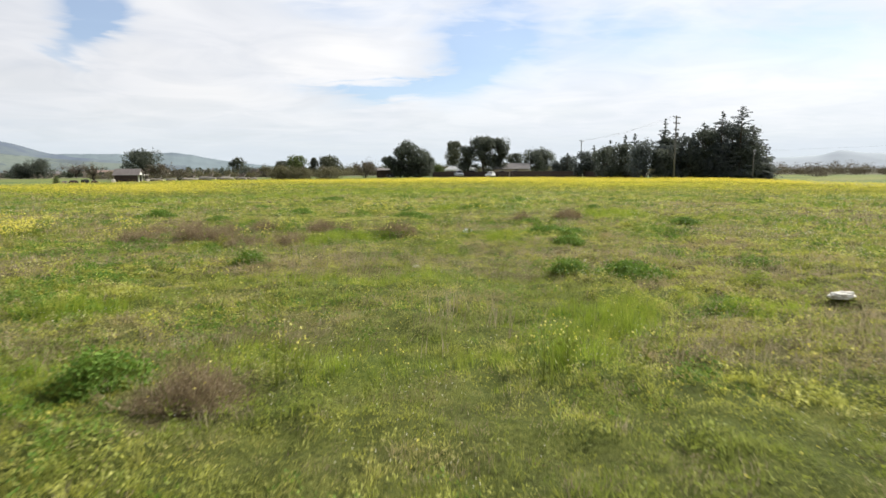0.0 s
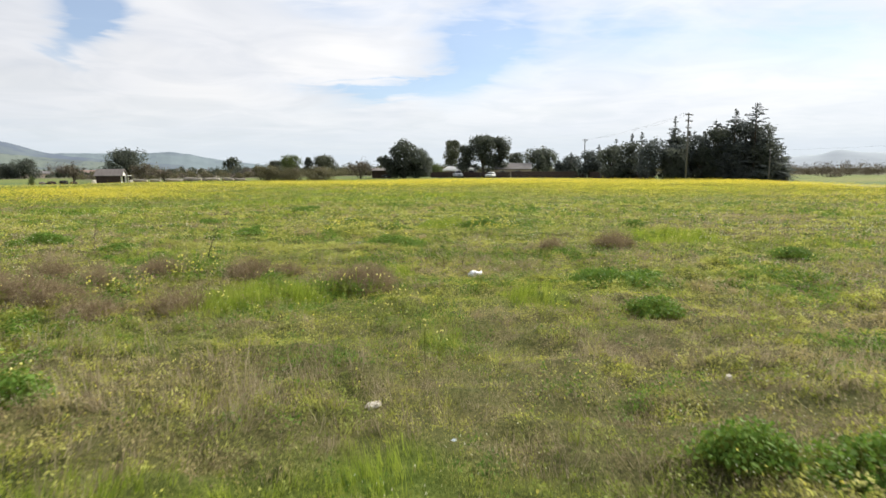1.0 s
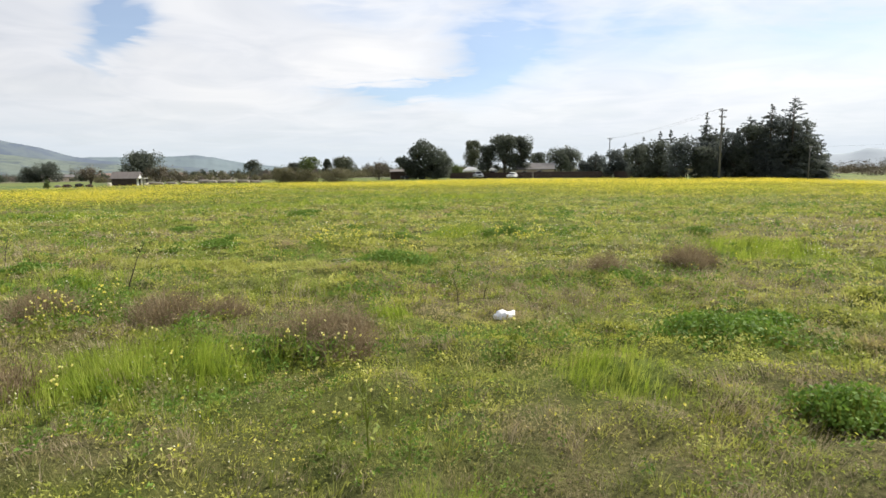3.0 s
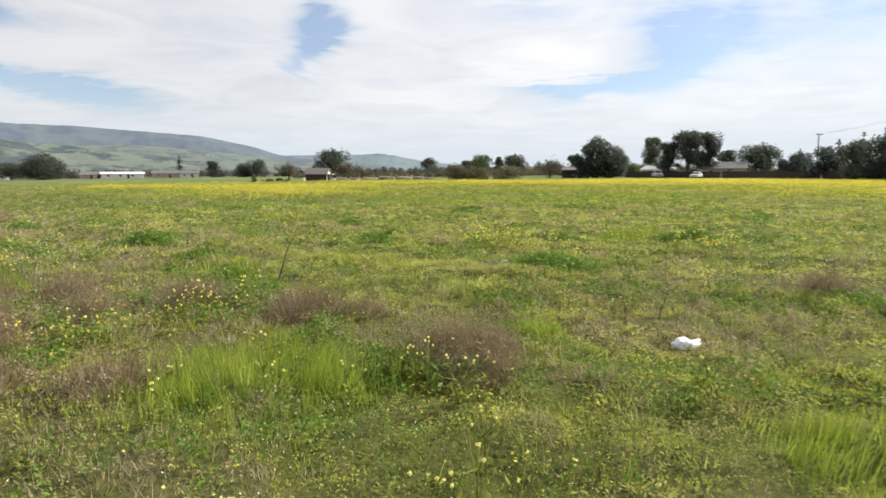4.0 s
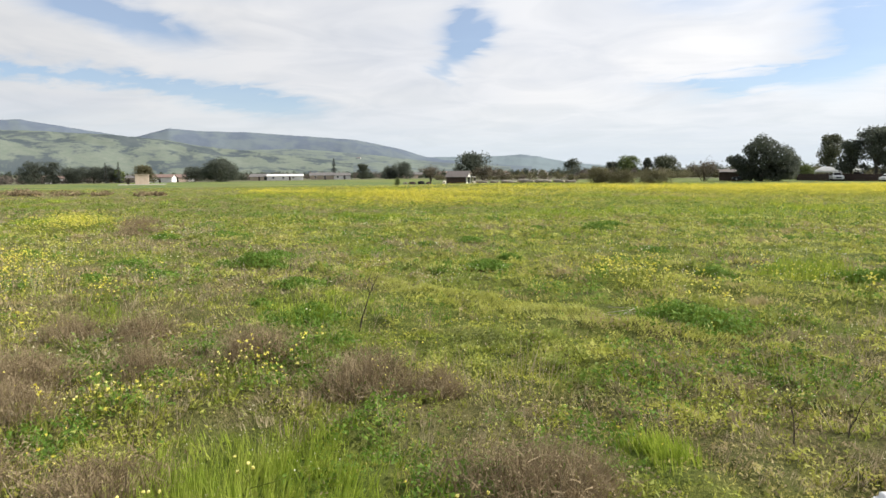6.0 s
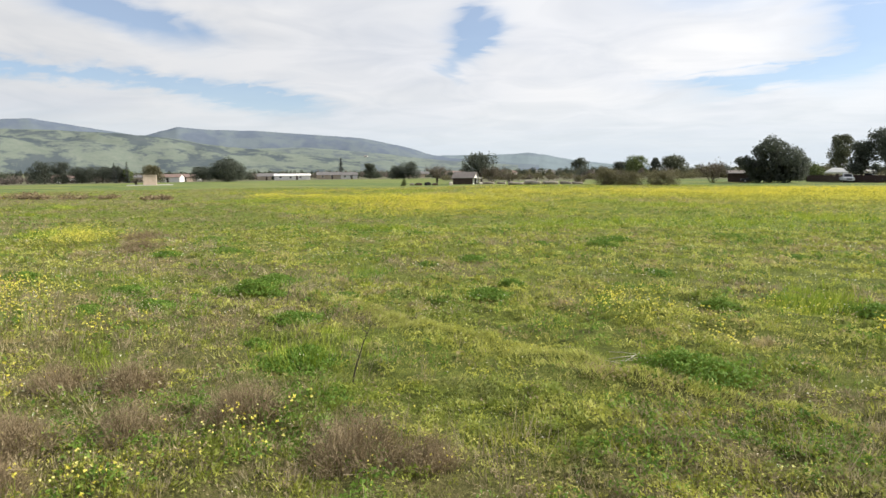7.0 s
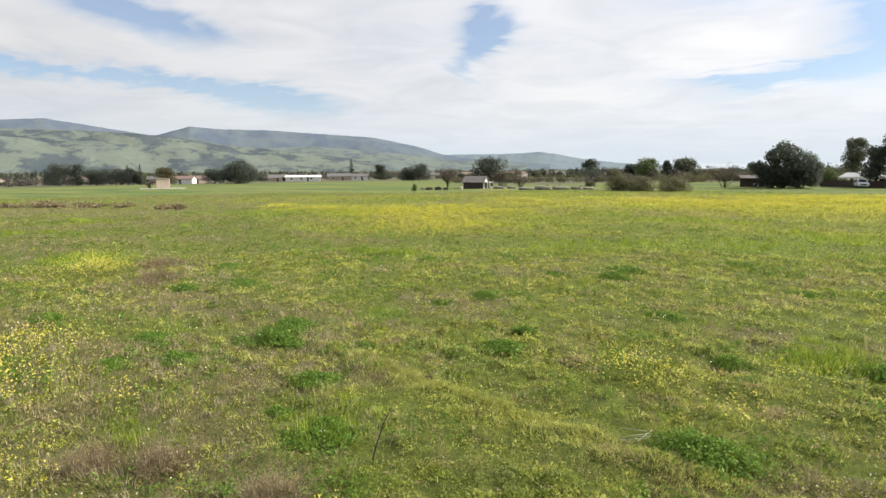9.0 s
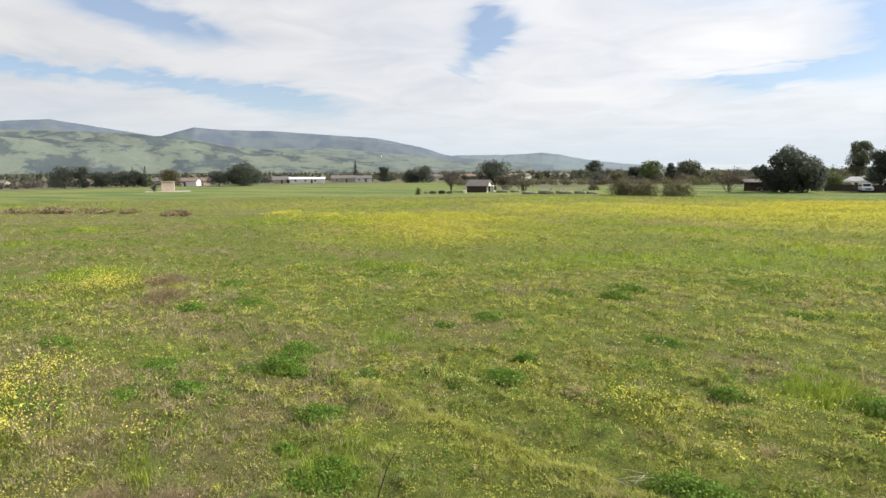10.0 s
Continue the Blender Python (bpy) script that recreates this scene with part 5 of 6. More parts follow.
# ---- growth on the field ----
def in_view(x, y):
    """The wedges the camera looks over; growth is built at full density there."""
    a = np.degrees(np.arctan2(x - 0.3, y - 0.2))
    b = np.degrees(np.arctan2(x - 0.3, y - 13.2))
    return ((np.abs(a) < 41) & (y > 3.2)) | ((b > -82) & (b < 40) & (y > 13.2))


def sown(rng, d0, d1, box4, per_m2):
    """Random places at a distance d0 to d1 from the camera's path."""
    x0, x1, y0, y1 = box4
    n = int((x1 - x0) * (y1 - y0) * per_m2)
    x, y = rng.uniform(x0, x1, n), rng.uniform(y0, y1, n)
    d = lane(x, y)
    k = (d >= d0) & (d < d1) & (in_view(x, y) | ((rng.random(n) < 0.18) & (d < 40)))
    return x[k], y[k]


RINGS = [(0, 8, (-9, 9, -7, 24)), (8, 16, (-17, 17, -16, 32)), (16, 32, (-33, 33, -20, 48)), (32, 65, (-66, 60, 10, 81)), (65, 132, (-132, 100, 20, 148))]


def blades(rng, x, y, per, hi, width, spread, lean=0.45, dome=0.0, flare=0.0):
    """Tufts of grass blades at the places x, y; hi, width and spread may be arrays. dome: how far the rim is lower than the middle; flare: how far the blades part."""
    n = len(x)
    hi, width, spread = (np.broadcast_to(np.asarray(q, float), (n,)) for q in (hi, width, spread))
    tone = rng.uniform(0, 1, n)
    i = np.repeat(np.arange(n), per)
    m = len(i)
    a, q = rng.uniform(0, 2 * math.pi, m), np.sqrt(rng.uniform(0, 1, m))
    r = spread[i] * q
    bx, by = x[i] + r * np.cos(a), y[i] + r * np.sin(a)
    b = np.stack((bx, by, height(bx, by) - 0.01), axis=1)
    h = hi[i] * rng.uniform(0.5, 1.15, m) * (1 - dome * q * q)
    la = 4 * math.pi * vnoise(bx, by, 1.3, 87, 2) + rng.normal(size=m) * 0.9
    ll = h * rng.uniform(0.1, 1.0, m) * lean
    out = flare * h * q
    tip = b + np.stack((np.cos(la) * ll + np.cos(a) * out, np.sin(la) * ll + np.sin(a) * out, h), axis=1)
    wa = rng.uniform(0, 2 * math.pi, m)
    w = np.stack((np.cos(wa), np.sin(wa), np.zeros(m)), axis=1) * (width[i] * rng.uniform(0.6, 1.3, m))[:, None]
    return [(np.stack((b - w, b + w, tip), axis=1), tone[i])]


def leaflets(rng, x, y, per, size, rise, spread, dome=0.0):
    """Low rosettes of small leaves, each a single three-cornered leaf."""
    n = len(x)
    size, rise, spread = (np.broadcast_to(np.asarray(q, float), (n,)) for q in (size, rise, spread))
    tone = rng.uniform(0, 1, n)
    i = np.repeat(np.arange(n), per)
    m = len(i)
    a, q = rng.uniform(0, 2 * math.pi, m), np.sqrt(rng.uniform(0, 1, m))
    r = spread[i] * q
    cx, cy = x[i] + r * np.cos(a), y[i] + r * np.sin(a)
    up = rng.uniform(0.1, 1.0, m) ** (1 - 0.5 * dome) * (1 - dome * q * q)
    c = np.stack((cx, cy, height(cx, cy) + rise[i] * up), axis=1)
    nor = np.stack((np.cos(a) * q * dome, np.sin(a) * q * dome, np.full(m, 0.35 + 0.4 * dome)), axis=1)
    return [(turned_tris(rng, c, size[i], nor, 0.0, 0.8), tone[i])]


def heads(rng, c, size):
    """Small flower heads as crossed petals."""
    return [turned_tris(rng, c, size, None, 0.0, 1.2), turned_tris(rng, c, size, np.tile(np.array([0.0, 0.0, 1.0]), (len(c), 1)), 0.0, 1.2)]


# x, y, radius, plants for each square metre
NEAR_BLOOM = [(-12.6, 18.4, 0.9, 30), (-14.2, 19.2, 0.9, 26), (-12.2, 17.2, 0.7, 26), (-25.4, 27.0, 1.3, 26), (-15.6, 20.4, 1.1, 18), (-10.2, 20.3, 0.5, 14), (-2.4, 26.4, 0.8, 7),
              (-3.4, 26.5, 0.7, 8), (1.6, 26.6, 0.7, 9), (1.9, 27.6, 0.6, 9), (-1.2, 25.6, 0.5, 10), (-9.0, 18.0, 0.8, 7), (-5.2, 17.4, 0.6, 8), (-0.7, 15.9, 0.7, 4),
              (-4.6, 18.6, 0.6, 9), (1.4, 6.5, 0.6, 7), (-1.3, 6.4, 0.5, 6), (-0.2, 6.0, 0.4, 5), (-2.6, 8.4, 0.8, 4), (2.6, 9.4, 0.8, 3), (-4.2, 11.0, 0.9, 4)]


def grow():
    rng = np.random.default_rng(2024)
    grass, lush, weed, dryw, stems, petals, stalks, mown, broad, near_petals, far_grass, moss = ([] for q in range(12))
    # tufts, blades in each, leaf mounds, leaves in each, thin growth between them, mossy leaves: for each square metre
    plan = [(32, 21, 42, 20, 46, 90), (22, 13, 21, 11, 20, 16), (11, 11, 8, 9, 7, 4), (3.6, 10, 2.6, 9, 2.0, 0), (0.9, 10, 0.5, 8, 0.7, 0)]
    for ring, ((d0, d1, b4), (td, tp, wd, wp, fd, md)) in enumerate(zip(RINGS, plan)):
        far = ring > 2
        for dense in (True, False):
            x, y = sown(rng, d0, d1, b4, td if dense else fd)
            n = len(x)
            s = 1 + np.minimum(lane(x, y), 60) / 30
            lu, dr, pa, mo, bl = lushness(x, y), dryness(x, y), pasture(x, y), mound(x, y), bloom(x, y) * far
            patch = vnoise(x, y, 1.1, 91, 3)
            fresh = spots(x, y, FRESH_SPOTS)
            free = (pa < 0.6) & (rng.random(n) > 0.8 * bl)
            is_l = rng.random(n) < lu * 0.9
            is_m = ~is_l & (rng.random(n) < 0.78 * swath(x, y))
            is_d = ~is_l & ~is_m & (rng.random(n) < 0.05 + 0.36 * dr)
            is_g = ~is_l & ~is_d & ~is_m & free & (rng.random(n) < (0.28 + 0.85 * mo) * (1 - 0.75 * trough(x, y)) * (1 - 0.55 * fresh))
            per = tp if dense else 7
            girth = rng.uniform(0.6, 1.35, n) * (0.105 if dense else 0.07) * s
            fine = np.minimum(lane(x, y), 34)
            wide = (1.0 if dense else 0.85) * (0.0032 + 0.00072 * fine)
            k = is_m & free
            mown += blades(rng, x[k], y[k], per, 0.10 * s[k] ** 0.4, wide[k], girth[k], 1.2)
            k = is_g
            hi = (0.040 + 0.035 * patch + 0.075 * mo) * rng.uniform(0.65, 1.35, n) if dense else 0.03 + 0.05 * patch
            (far_grass if far else grass).extend(blades(rng, x[k], y[k], per, hi[k] * s[k] ** 0.35, wide[k], girth[k], 0.45, 0.6 * dense, 0.9 * dense))
            k = is_l & free
            lush += blades(rng, x[k], y[k], per, (0.08 + 0.23 * lu[k] * (0.5 + patch[k])) * s[k] ** 0.3, wide[k] * 0.95, girth[k], 0.6)
            k = is_d & free
            stems += blades(rng, x[k], y[k], per, (0.05 + 0.09 * mo[k] + 0.17 * dr[k] * patch[k]) * s[k] ** 0.3, wide[k] * 0.68, girth[k], 0.8)
        x, y = sown(rng, d0, d1, b4, wd)
        n = len(x)
        s = 1 + np.minimum(lane(x, y), 45) / 30
        dr, lu, pa, mo = dryness(x, y), lushness(x, y), pasture(x, y), mound(x, y)
        is_d = rng.random(n) < 0.08 + 0.58 * dr
        keep = (rng.random(n) < (0.50 + 0.55 * mo + 0.25 * dr) * (1 - 0.4 * spots(x, y, FRESH_SPOTS))) & (pa < 0.6) & (rng.random(n) > lu * 0.9)
        is_b = (vnoise(x, y, 1.3, 97, 4) + 0.07 * rng.normal(size=n) > 0.67 - 0.04 * step(lane(x, y), 3, 8)) & (lane(x, y) < 45)
        girth = rng.uniform(0.6, 1.4, n) * 0.10 * s
        leaf = 0.0105 + 0.0017 * np.minimum(lane(x, y), 26)
        k = is_b & (pa < 0.6)
        broad += leaflets(rng, x[k], y[k], wp, 1.05 * leaf[k] + 0.004, rng.uniform(0.12, 0.24, n)[k] * s[k] ** 0.3, girth[k], 0.6)
        k = keep & ~is_d & ~is_b
        (far_grass if far else weed).extend(leaflets(rng, x[k], y[k], wp, (0.85 + 0.45 * mo[k]) * leaf[k], (0.05 + 0.12 * mo[k]) * rng.uniform(0.7, 1.3, n)[k] * s[k] ** 0.3, girth[k], 0.7))
        k = keep & is_d
        dryw += leaflets(rng, x[k], y[k], wp, 0.85 * leaf[k], (0.03 + 0.12 * mo[k]) * s[k] ** 0.3, girth[k], 0.5)
        # low bright leaves that close the ground in patches
        if md:
            x, y = sown(rng, d0, d1, b4, md)
            s = 1 + np.minimum(lane(x, y), 45) / 30
            k = (rng.random(len(x)) < 0.15 + 0.85 * step(vnoise(x, y, 0.8, 113, 3), 0.36, 0.60) + spots(x, y, FRESH_SPOTS)) & (rng.random(len(x)) > 0.6 * dryness(x, y)) & (rng.random(len(x)) > 0.7 * lushness(x, y)) & (pasture(x, y) < 0.6)
            moss += leaflets(rng, x[k], y[k], 9, 0.0100 + 0.0016 * np.minimum(lane(x[k], y[k]), 26), 0.055 * s[k] ** 0.3, 0.085 * s[k], 0.4)
    # the nearest mown row, heaped closer than the rest
    x = rng.uniform(-9.8, 5.0, 3600)
    y = 23.08 - 0.17 * x - np.abs(rng.normal(size=len(x))) * 0.42
    k = rng.random(len(x)) < swath(x, y)
    mown += blades(rng, x[k], y[k], 10, 0.10, 0.006, 0.08, 1.0)
    # tall dead stems that rise out of the weeds in loose groups
    for x0, x1, y0, y1, den in ((-7, 8, 6, 16, 13), (-9, 9, 16, 28, 15), (-26, -9, 15, 30, 12)):
        n = int((x1 - x0) * (y1 - y0) * den)
        x, y = rng.uniform(x0, x1, n), rng.uniform(y0, y1, n)
        g = vnoise(x * 0.7, y, 1.7, 107, 3)
        k = rng.random(n) < step(g, 0.56, 0.74) * (1 - spots(x, y, LUSH_SPOTS))
        stems += blades(rng, x[k], y[k], 6, 0.16 + 0.42 * step(g[k], 0.56, 0.80), 0.0036, 0.12, 0.5)
    # mustard: thin in the near field, close together in the bloom
    for (d0, d1, b4), den, sp in zip(RINGS, (16, 16, 14, 18, 10.5), (0.010, 0.0115, 0.0145, 0.021, 0.030)):
        x, y = sown(rng, d0, d1, b4, den)
        bl = bloom(x, y)
        d = lane(x, y)
        back = np.where(d < 22, 0.03 + 0.14 * step(vnoise(x, y, 2.4, 95), 0.55, 0.7), 0.006)
        k = rng.random(len(x)) < np.maximum.reduce([bl * np.where((d > 32) & (d < 65), 0.55, 0.9), back, spots(x, y, BLOOM_SPOTS)])
        x, y, bl = x[k], y[k], bl[k]
        h = rng.uniform(0.18, 0.42, len(x)) + 0.18 * bl
        z = height(x, y)
        per = 4
        i = np.repeat(np.arange(len(x)), per)
        off = rng.normal(size=(len(i), 3)) * np.array([0.06 * (1 + 140 * sp), 0.06 * (1 + 140 * sp), 0.08])
        c = np.stack((x[i], y[i], z[i] + h[i]), axis=1) + off
        near = b4[3] < 50
        (near_petals if near else petals).extend(heads(rng, c, sp * (1 + 0.5 * spots(x, y, BLOOM_SPOTS)[i])))
        b = np.stack((x[i], y[i], z[i] - 0.02), axis=1)
        wv = rng.normal(size=(len(i), 3)) * sp * 0.22
        stalks.append(np.stack((b - wv, b + wv, c), axis=1)[::2])
    # pale bloom in the near weeds, plant by plant
    for sx, sy, sr, sd in NEAR_BLOOM:
        n = int(4 * sr * sr * sd)
        x, y = sx + sr * rng.normal(size=n) * 0.55, sy + sr * rng.normal(size=n) * 0.55
        i = np.repeat(np.arange(n), 5)
        c = np.stack((x[i], y[i], height(x, y)[i] + rng.uniform(0.2, 0.5, n)[i]), axis=1) + rng.normal(size=(len(i), 3)) * 0.06
        near_petals += heads(rng, c, 0.010 + 0.010 * step(lane(np.array([sx]), np.array([sy]))[0], 1.0, 9.0))
        b = np.stack((x[i], y[i], height(x, y)[i] - 0.02), axis=1)
        wv = rng.normal(size=(len(i), 3)) * 0.003
        stalks.append(np.stack((b - wv, b + wv, c), axis=1))
    pale = []
    for (d0, d1, b4), den, sp in zip(RINGS[:3], (48, 26, 9), (0.0065, 0.0125, 0.020)):
        x, y = sown(rng, d0, d1, b4, den)
        k = rng.random(len(x)) < step(vnoise(x, y, 1.6, 99), 0.45, 0.72)
        x, y = x[k], y[k]
        pale += heads(rng, np.stack((x, y, height(x, y) + rng.uniform(0.08, 0.24, len(x))), axis=1), sp)
    tagged(soup("pale_flowers", pale, PALE_PETAL), "tiny whitish flowers scattered among the weeds", "flowers", "", "stuff")
    for name, g, mt, label, cat in (("grass", grass, GRASS, "short yellow-green grass over the field", "grass"), ("distant_grass", far_grass, FAR_GRASS, "olive and green grass across the far field", "grass"), ("ground_leaves", moss, MOSS, "low bright yellow-green leaves close to the ground", "weeds"), ("mown_rows", mown, MOWN, "pale straw-green rows of mown grass", "grass"), ("broad_weeds", broad, MALLOW, "scattered darker green broad-leaved weeds", "weeds"), ("tall_grass", lush, LUSH, "fresh bright green grass in patches", "grass"),
                                    ("low_weeds", weed, WEED, "low green weeds covering the field", "weeds"), ("withered_weeds", dryw, WEED_DRY, "withered brown weeds among the grass", "weeds"),
                                    ("dry_stalks", stems, DRY_STEM, "grey-brown dry stalks in patches", "weeds"), ("mustard_flowers", petals, FLOWER, "yellow mustard flowers across the field", "flowers"),
                                    ("pale_mustard_flowers", near_petals, NEAR_PETAL, "pale yellow mustard flowers scattered in the weeds", "flowers"), ("mustard_stems", stalks, STALK, "thin green mustard stems", "stems")):
        tagged(soup(name, g, mt), label, cat, "", "stuff")


grow()


# ---- single plants and litter that stand out ----
def weed_clump(x, y, wide, hi, seed, label="low clump of dark green broad-leaved weeds"):
    """A mound of broad leaves on short stalks."""
    rng = np.random.default_rng(seed)
    root = tagged(new("weed_clump"), label, "weed", "green weed clumps")
    root.location = (x, y, gz(x, y))
    n = int(np.clip(2300 * wide, 500, 3400))
    a, q = rng.uniform(0, 2 * math.pi, n), np.sqrt(rng.uniform(0, 1, n))
    edge = 0.55 + 0.9 * vnoise(np.cos(a) * 2 + seed, np.sin(a) * 2, 0.9, seed, 3) + 0.22 * rng.normal(size=n)
    r = wide / 2 * q * np.maximum(edge, 0.1)
    dome = hi * (1 - 0.75 * q ** 2) * (0.7 + 0.5 * vnoise(np.cos(a) * r, np.sin(a) * r, 0.22, seed))
    c = np.stack((np.cos(a) * r, np.sin(a) * r * 0.75, np.maximum(0.03, dome * rng.uniform(0.3, 1.2, n))), axis=1)
    nor = np.stack((np.cos(a) * q * 0.7, np.sin(a) * q * 0.7, np.full(n, 0.8)), axis=1)
    size = 0.013 + 0.006 * min(wide, 1.5)
    b = c * np.array([0.9, 0.9, 0.0])
    w = rng.normal(size=(n, 3)) * 0.004
    tagged(soup("stalk_tangle", [np.stack((b - w, b + w, c), axis=1)], STALK, root), kind="stuff")
    tagged(soup("foliage", [turned_quads(rng, c, size, nor, 0.0, 0.8)], MALLOW, root), kind="stuff")
    return root


for i, (wx, wy, ww, wh) in enumerate([(-2.82, 6.2, 0.75, 0.34), (2.4, 11.75, 0.72, 0.30), (3.45, 11.55, 1.2, 0.32), (3.32, 16.35, 0.85, 0.28), (8.39, 21.7, 0.9, 0.25), (-3.75, 12.85, 0.7, 0.3), (-1.32, 23.7, 1.4, 0.3),
                                      (-11.1, 24.1, 1.1, 0.3), (3.12, 18.55, 1.5, 0.30), (1.62, 29.5, 1.1, 0.3), (7.07, 29.4, 1.0, 0.3), (-6.5, 21.4, 0.95, 0.24)]):
    weed_clump(wx, wy, ww * 1.02, wh * 0.95, 300 + i)
for i, (wx, wy, ww, wh) in enumerate([(-1.6, 28.5, 0.65, 0.3), (-6.4, 28.3, 0.55, 0.3), (-6.2, 26.7, 0.9, 0.26), (-6.9, 36.9, 1.0, 0.3), (-3.6, 42.8, 1.0, 0.3), (-11.5, 25.0, 0.85, 0.28), (-6.45, 21.1, 0.95, 0.22), (-8.2, 22.7, 0.85, 0.22),
                                      (-12.0, 22.2, 0.9, 0.24), (-14.0, 22.7, 1.0, 0.24), (1.1, 29.4, 0.95, 0.3), (-12.7, 21.1, 0.75, 0.22), (3.3, 18.9, 0.9, 0.2), (4.15, 19.3, 1.0, 0.26)]):
    weed_clump(wx, wy, ww * 1.15, wh * 0.7, 330 + i)
for i, (wx, wy, ww, wh) in enumerate([(-18.5, 28.8, 1.2, 0.22), (-19.3, 27.0, 1.0, 0.22), (-21.9, 30.8, 1.2, 0.22), (-12.1, 25.7, 0.9, 0.22), (-9.2, 25.3, 0.6, 0.22), (-7.7, 21.4, 0.5, 0.22), (-10.7, 24.3, 0.7, 0.22), (-11.6, 23.7, 0.6, 0.22), (-7.0, 38.9, 1.2, 0.22), (-9.3, 36.7, 1.3, 0.22), (-0.6, 37.7, 1.2, 0.22), (-9.6, 31.8, 0.9, 0.22), (-3.8, 31.9, 0.9, 0.22), (-18.5, 22.2, 1.0, 0.22), (-31.4, 28.3, 1.6, 0.22), (-10.1, 30.1, 0.8, 0.22)]):
    weed_clump(wx, wy, ww * 1.15, wh * 0.7, 360 + i, "small low patch of green weeds in the grass")


def dry_shrub(x, y, wide, hi, seed, green=0.15):
    """A tumbled grey-brown shrub of fine upright stems, some green at its foot."""
    rng = np.random.default_rng(seed)
    root = tagged(new("dry_shrub"), "withered grey-brown shrub of fine upright stems", "shrub", "dry shrubs")
    root.location = (x, y, gz(x, y))
    n = int(np.clip(1700 * wide * wide, 500, 2400) * (2.4 if green > 0.3 else 1.0))
    a, q = rng.uniform(0, 2 * math.pi, n), np.sqrt(rng.uniform(0, 1, n))
    r = wide / 2 * q * (1.1 + 0.3 * np.sin(a * 3 + seed))
    b = np.stack((np.cos(a) * r * 0.8, np.sin(a) * r * 0.8, np.zeros(n)), axis=1)
    h = hi * (1 - 0.65 * q ** 2) * rng.uniform(0.35, 1.1, n)
    tip = b * 1.25 + np.stack((rng.normal(size=n) * 0.10, rng.normal(size=n) * 0.10, h), axis=1)
    w = rng.normal(size=(n, 3)) * np.array([0.0024, 0.0024, 0.0])
    k = rng.integers(0, n, n)
    s = rng.uniform(0.4, 1.0, n)[:, None]
    c = b[k] * (1 - s) + tip[k] * s
    d = c + rng.normal(size=(n, 3)) * 0.07 + np.array([0, 0, 0.05])
    w2 = rng.normal(size=(n, 3)) * 0.002
    tagged(soup("stem_tangle", [np.stack((b - w, b + w, tip), axis=1), np.stack((c - w2, c + w2, d), axis=1)], SHRUB_STEM, root), kind="stuff")
    tagged(soup("seed_fluff", [turned_quads(rng, d[: n // 2], 0.008, None, 0.0, 0.8)], WEED_DRY, root), kind="stuff")
    # Leaves shifted to the lower left; the darker ones stand in for shade there.
    m = int(n * green)
    if m:
        tagged(soup("green_growth", [turned_quads(rng, b[:m] * 0.9 + np.array([-0.5 * green * wide, -0.25 * green * wide, 0.0]) + np.array([0, 0, 0.6 * hi * min(1.0, 2 * green)]) * rng.uniform(0, 1.0, (m, 1)), 0.022 + 0.012 * green, None, 0.0, 0.5)], MALLOW if green > 0.3 else WEED, root), kind="stuff")
    return root


for i, (sx, sy, sw, sh) in enumerate([(-1.25, 18.2, 1.25, 0.58), (-6.2, 18.4, 0.75, 0.55), (-5.5, 19.4, 0.95, 0.5), (-3.7, 19.4, 1.0, 0.5), (-3.0, 19.7, 0.5, 0.35), (-8.5, 18.7, 0.75, 0.45), (-7.6, 19.2, 0.85, 0.55), (-3.95, 16.7, 0.9, 0.4),
                                      (-6.9, 17.4, 1.0, 0.4), (4.7, 23.5, 1.0, 0.5), (2.9, 22.8, 0.7, 0.45), (-1.9, 5.9, 0.8, 0.3), (-24.5, 29.2, 1.8, 0.55), (-21.6, 27.5, 1.7, 0.5), (-5.0, 16.2, 0.9, 0.35),
                                      (-6.0, 16.9, 0.9, 0.42), (-8.2, 17.0, 1.0, 0.4)]):
    dry_shrub(sx, sy, sw, sh, 400 + i, 0.4 if i == 0 else 0.12)


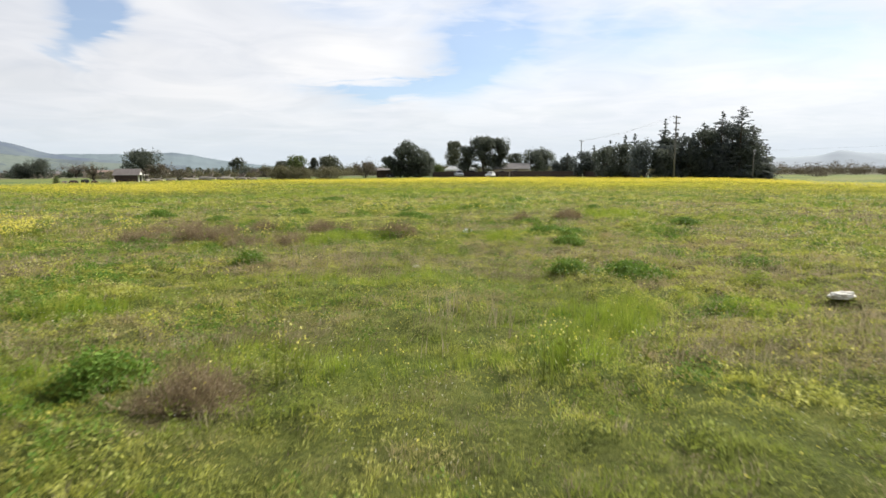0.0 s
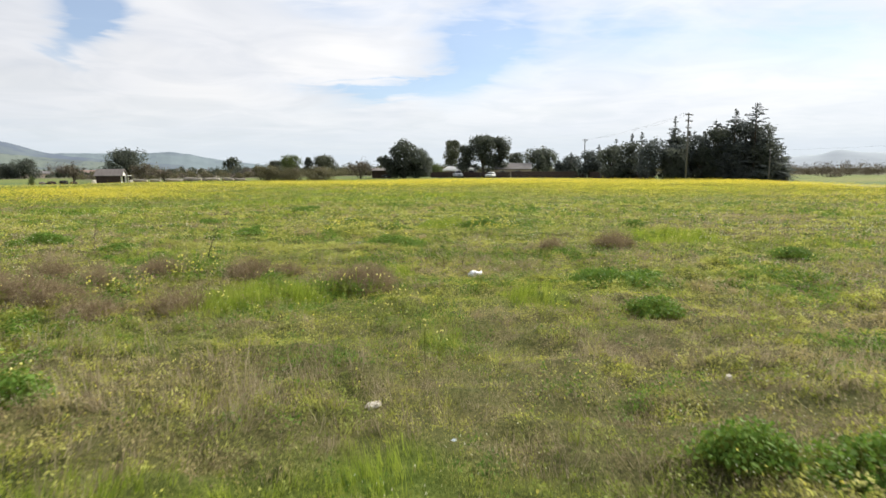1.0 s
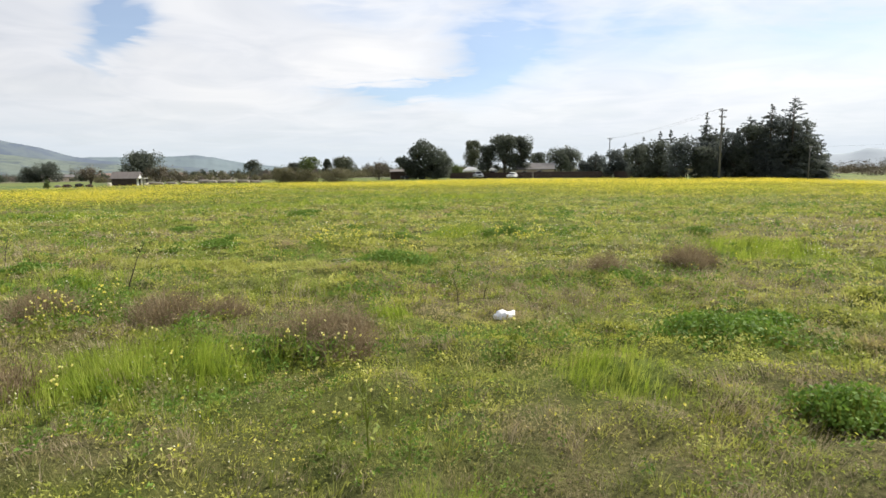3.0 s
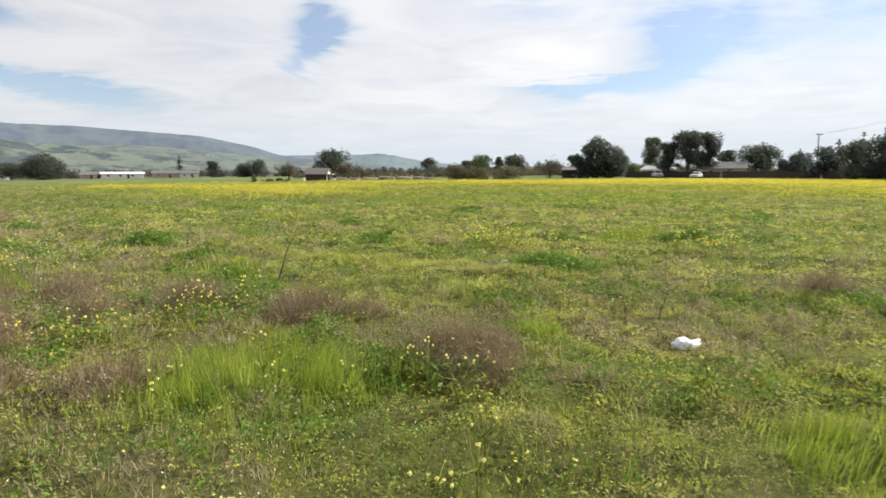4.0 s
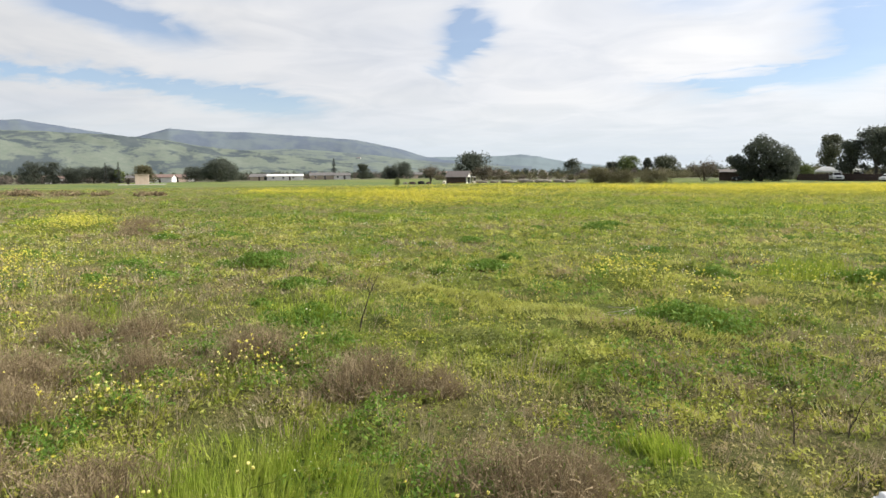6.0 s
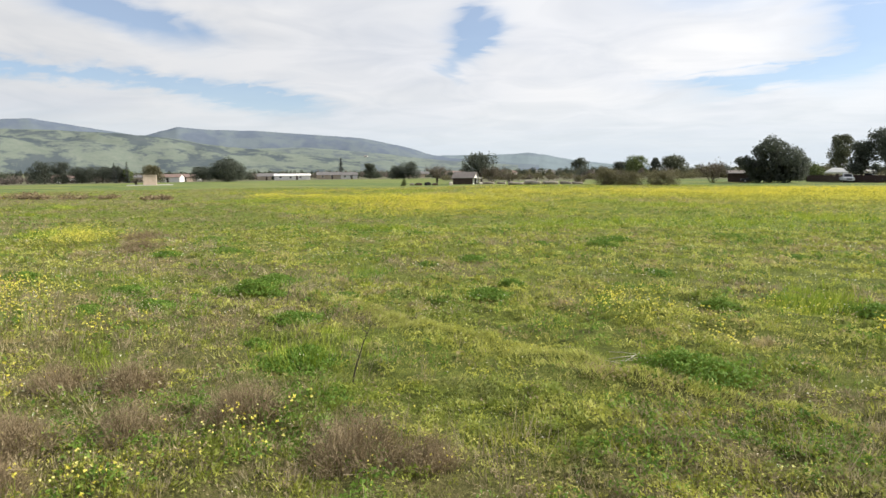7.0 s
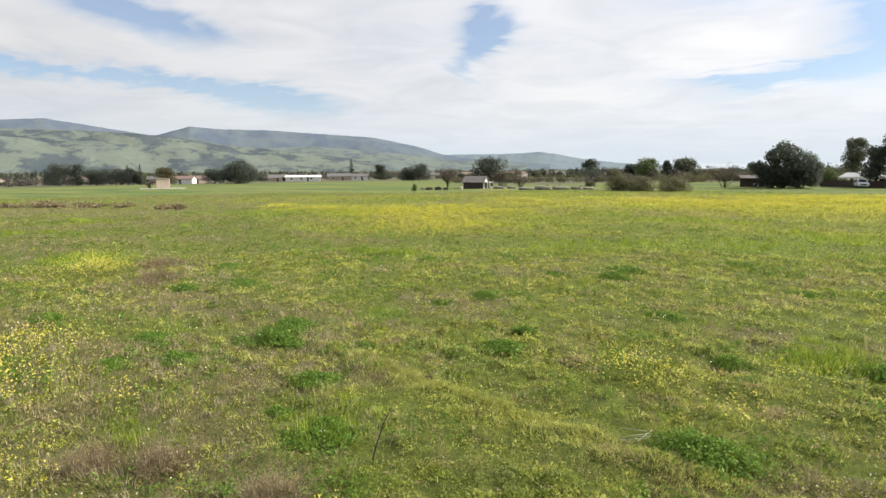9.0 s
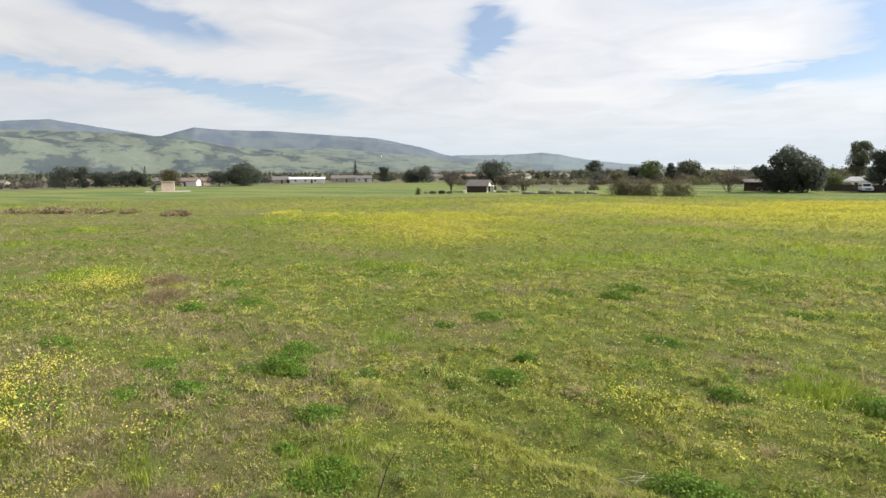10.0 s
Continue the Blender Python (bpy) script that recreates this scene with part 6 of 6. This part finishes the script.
def mustard_plant(seed):
    """A branching stem with narrow leaves and loose yellow flower heads."""
    rng = np.random.default_rng(seed)
    root = tagged(new("mustard_plant"), "wild mustard plant with yellow flower heads", "flower", "mustard plants")
    bm = bmesh.new()
    h = rng.uniform(0.32, 0.55)
    top = Vector((rng.normal() * 0.05, rng.normal() * 0.05, h))
    tube(bm, [(0, 0, -0.03), top * 0.5 + Vector((rng.normal() * 0.02, 0, 0)), top], [0.007, 0.005, 0.003], 5)
    tips = [top]
    for s in rng.uniform(0.35, 0.85, 6):
        f = top * float(s)
        t = f + Vector((rng.normal() * 0.11, rng.normal() * 0.11, (h - f.z) * float(rng.uniform(0.5, 1.0))))
        tube(bm, [f, f.lerp(t, 0.5) + Vector((0, 0, -0.015)), t], [0.004, 0.003, 0.002], 4)
        tips.append(t)
    part("stem", bm, STALK, root)
    n = 26
    z = rng.uniform(0.02, 0.6, n) * h
    c = np.stack((rng.normal(size=n) * 0.05, rng.normal(size=n) * 0.05, z), axis=1)
    tagged(soup("foliage", [turned_quads(rng, c, 0.03, None, 0.4, 0.4)], STALK, root), kind="stuff")
    bm = bmesh.new()
    bmesh.ops.create_icosphere(bm, subdivisions=2, radius=1.0)
    for i, v in enumerate(bm.verts):
        k = 0.0115 * (0.55 + 0.75 * rng.random())
        v.co = Vector((v.co.x * k, v.co.y * k, v.co.z * k * 0.8))
    first = part("flower_head", bm, HEAD, root, "yellow flower head")
    first.location = tips[0]
    for t in tips[1:4]:
        o = new("flower_head", first.data)
        o["label"] = "yellow flower head"
        o.parent, o.location, o.rotation_euler = root, t, (rng.random() * 3, rng.random() * 3, 0)
    return root


PLANTS = [(-1.42, 17.35), (-1.25, 17.2), (-4.75, 18.4), (-4.6, 18.6), (-0.68, 15.6), (-0.52, 16.3), (-0.35, 15.5), (-1.5, 17.6), (-4.8, 18.5), (-5.35, 17.35), (-5.5, 17.5), (-1.3, 6.5), (-1.1, 6.3), (-3.8, 12.7), (-3.7, 12.9), (3.2, 18.6),
          (1.1, 6.3), (1.4, 6.7), (2.0, 6.4), (0.95, 6.6), (0.15, 14.0), (0.0, 14.1), (-0.85, 17.3), (-0.95, 17.15), (-3.35, 16.6), (-2.2, 16.6), (-6.2, 16.6), (-6.9, 16.9), (-1.75, 16.95), (-3.0, 16.2), (0.75, 17.7), (-2.55, 16.9)]
models = [mustard_plant(500 + i) for i in range(5)]
rng_m = np.random.default_rng(9)
for i, (mx, my) in enumerate(PLANTS):
    m = Matrix.Translation((mx, my, gz(mx, my))) @ Euler((0, 0, rng_m.uniform(0, 6.28))).to_matrix().to_4x4()
    if i < 5:
        models[i].matrix_basis = m
    else:
        copy_thing(models[i % 5], m)


def dead_stalk(x, y, hi, lean_x, lean_y, seed, r=0.012):
    bm = bmesh.new()
    rng = np.random.default_rng(seed)
    pts = [(lean_x * s ** 1.4 + rng.normal() * 0.008, lean_y * s ** 1.4, hi * s - 0.05) for s in np.linspace(0, 1, 7)]
    tube(bm, pts, [r * (1 - 0.75 * s) for s in np.linspace(0, 1, 7)], 6)
    for i in (2, 3, 4, 5, 5):
        p = Vector(pts[i])
        tube(bm, [p, p + Vector((rng.normal() * 0.06, rng.normal() * 0.06, 0.08)), p + Vector((rng.normal() * 0.1, rng.normal() * 0.1, 0.2))], [r * 0.4, r * 0.3, r * 0.12], 4)
    ob = part("dead_stalk", bm, BARK)
    ob.location = (x, y, gz(x, y))
    return tagged(ob, "tall thin dead stalk leaning out of the grass", "stalk", "dead stalks")


dead_stalk(-5.32, 21.1, 1.0, 0.32, 0.1, 600, 0.014)
dead_stalk(0.17, 20.3, 0.5, -0.05, 0.0, 601, 0.008)
dead_stalk(0.55, 20.6, 0.42, 0.1, 0.0, 602, 0.007)
dead_stalk(-9.4, 23.6, 0.8, 0.1, 0.1, 603, 0.010)


def plastic_bag(x, y, seed):
    """A crumpled bag: a folded skin with a knotted corner."""
    bm = bmesh.new()
    bmesh.ops.create_icosphere(bm, subdivisions=4, radius=1.0)
    for v in bm.verts:
        k = 1 + 0.30 * noise.noise(v.co * 1.7 + Vector((seed, 0, 0))) + 0.20 * abs(noise.noise(v.co * 4.2)) + 0.08 * noise.noise(v.co * 11)
        px, py, pz = v.co.x * 0.115 * k, v.co.y * 0.09 * k, v.co.z * 0.068 * k
        if v.co.x > 0.8 and v.co.z > -0.2:
            px, pz = px + 0.05, pz + 0.02
        v.co = Vector((px, py, max(-0.03, pz) + 0.05))
    for f in bm.faces:
        f.smooth = True
    ob = part("plastic_bag", bm, PLASTIC)
    ob.location, ob.rotation_euler = (x, y, gz(x, y) + 0.02), (0, 0, radians(20))
    return tagged(ob, "crumpled white plastic bag lying in the grass", "plastic bag")


plastic_bag(0.78, 19.52, 4)
heap_thing("pale_lump", 5.87, 9.55, 0.40, 0.24, 0.10, PAPER, 617, "crumpled pale sheet of paper lying in the grass", "litter", 10)
# This lump is added in place of a grey-white streak of feathery dry grass.
heap_thing("pale_lump", -0.43, 12.85, 0.15, 0.10, 0.05, CARD, 611, "pale lump standing in for a streak of feathery dry grass", "litter", 40)
heap_thing("pale_lump", 3.12, 13.55, 0.11, 0.07, 0.05, CARD, 612, "small white scrap lying in the grass", "litter", 70)
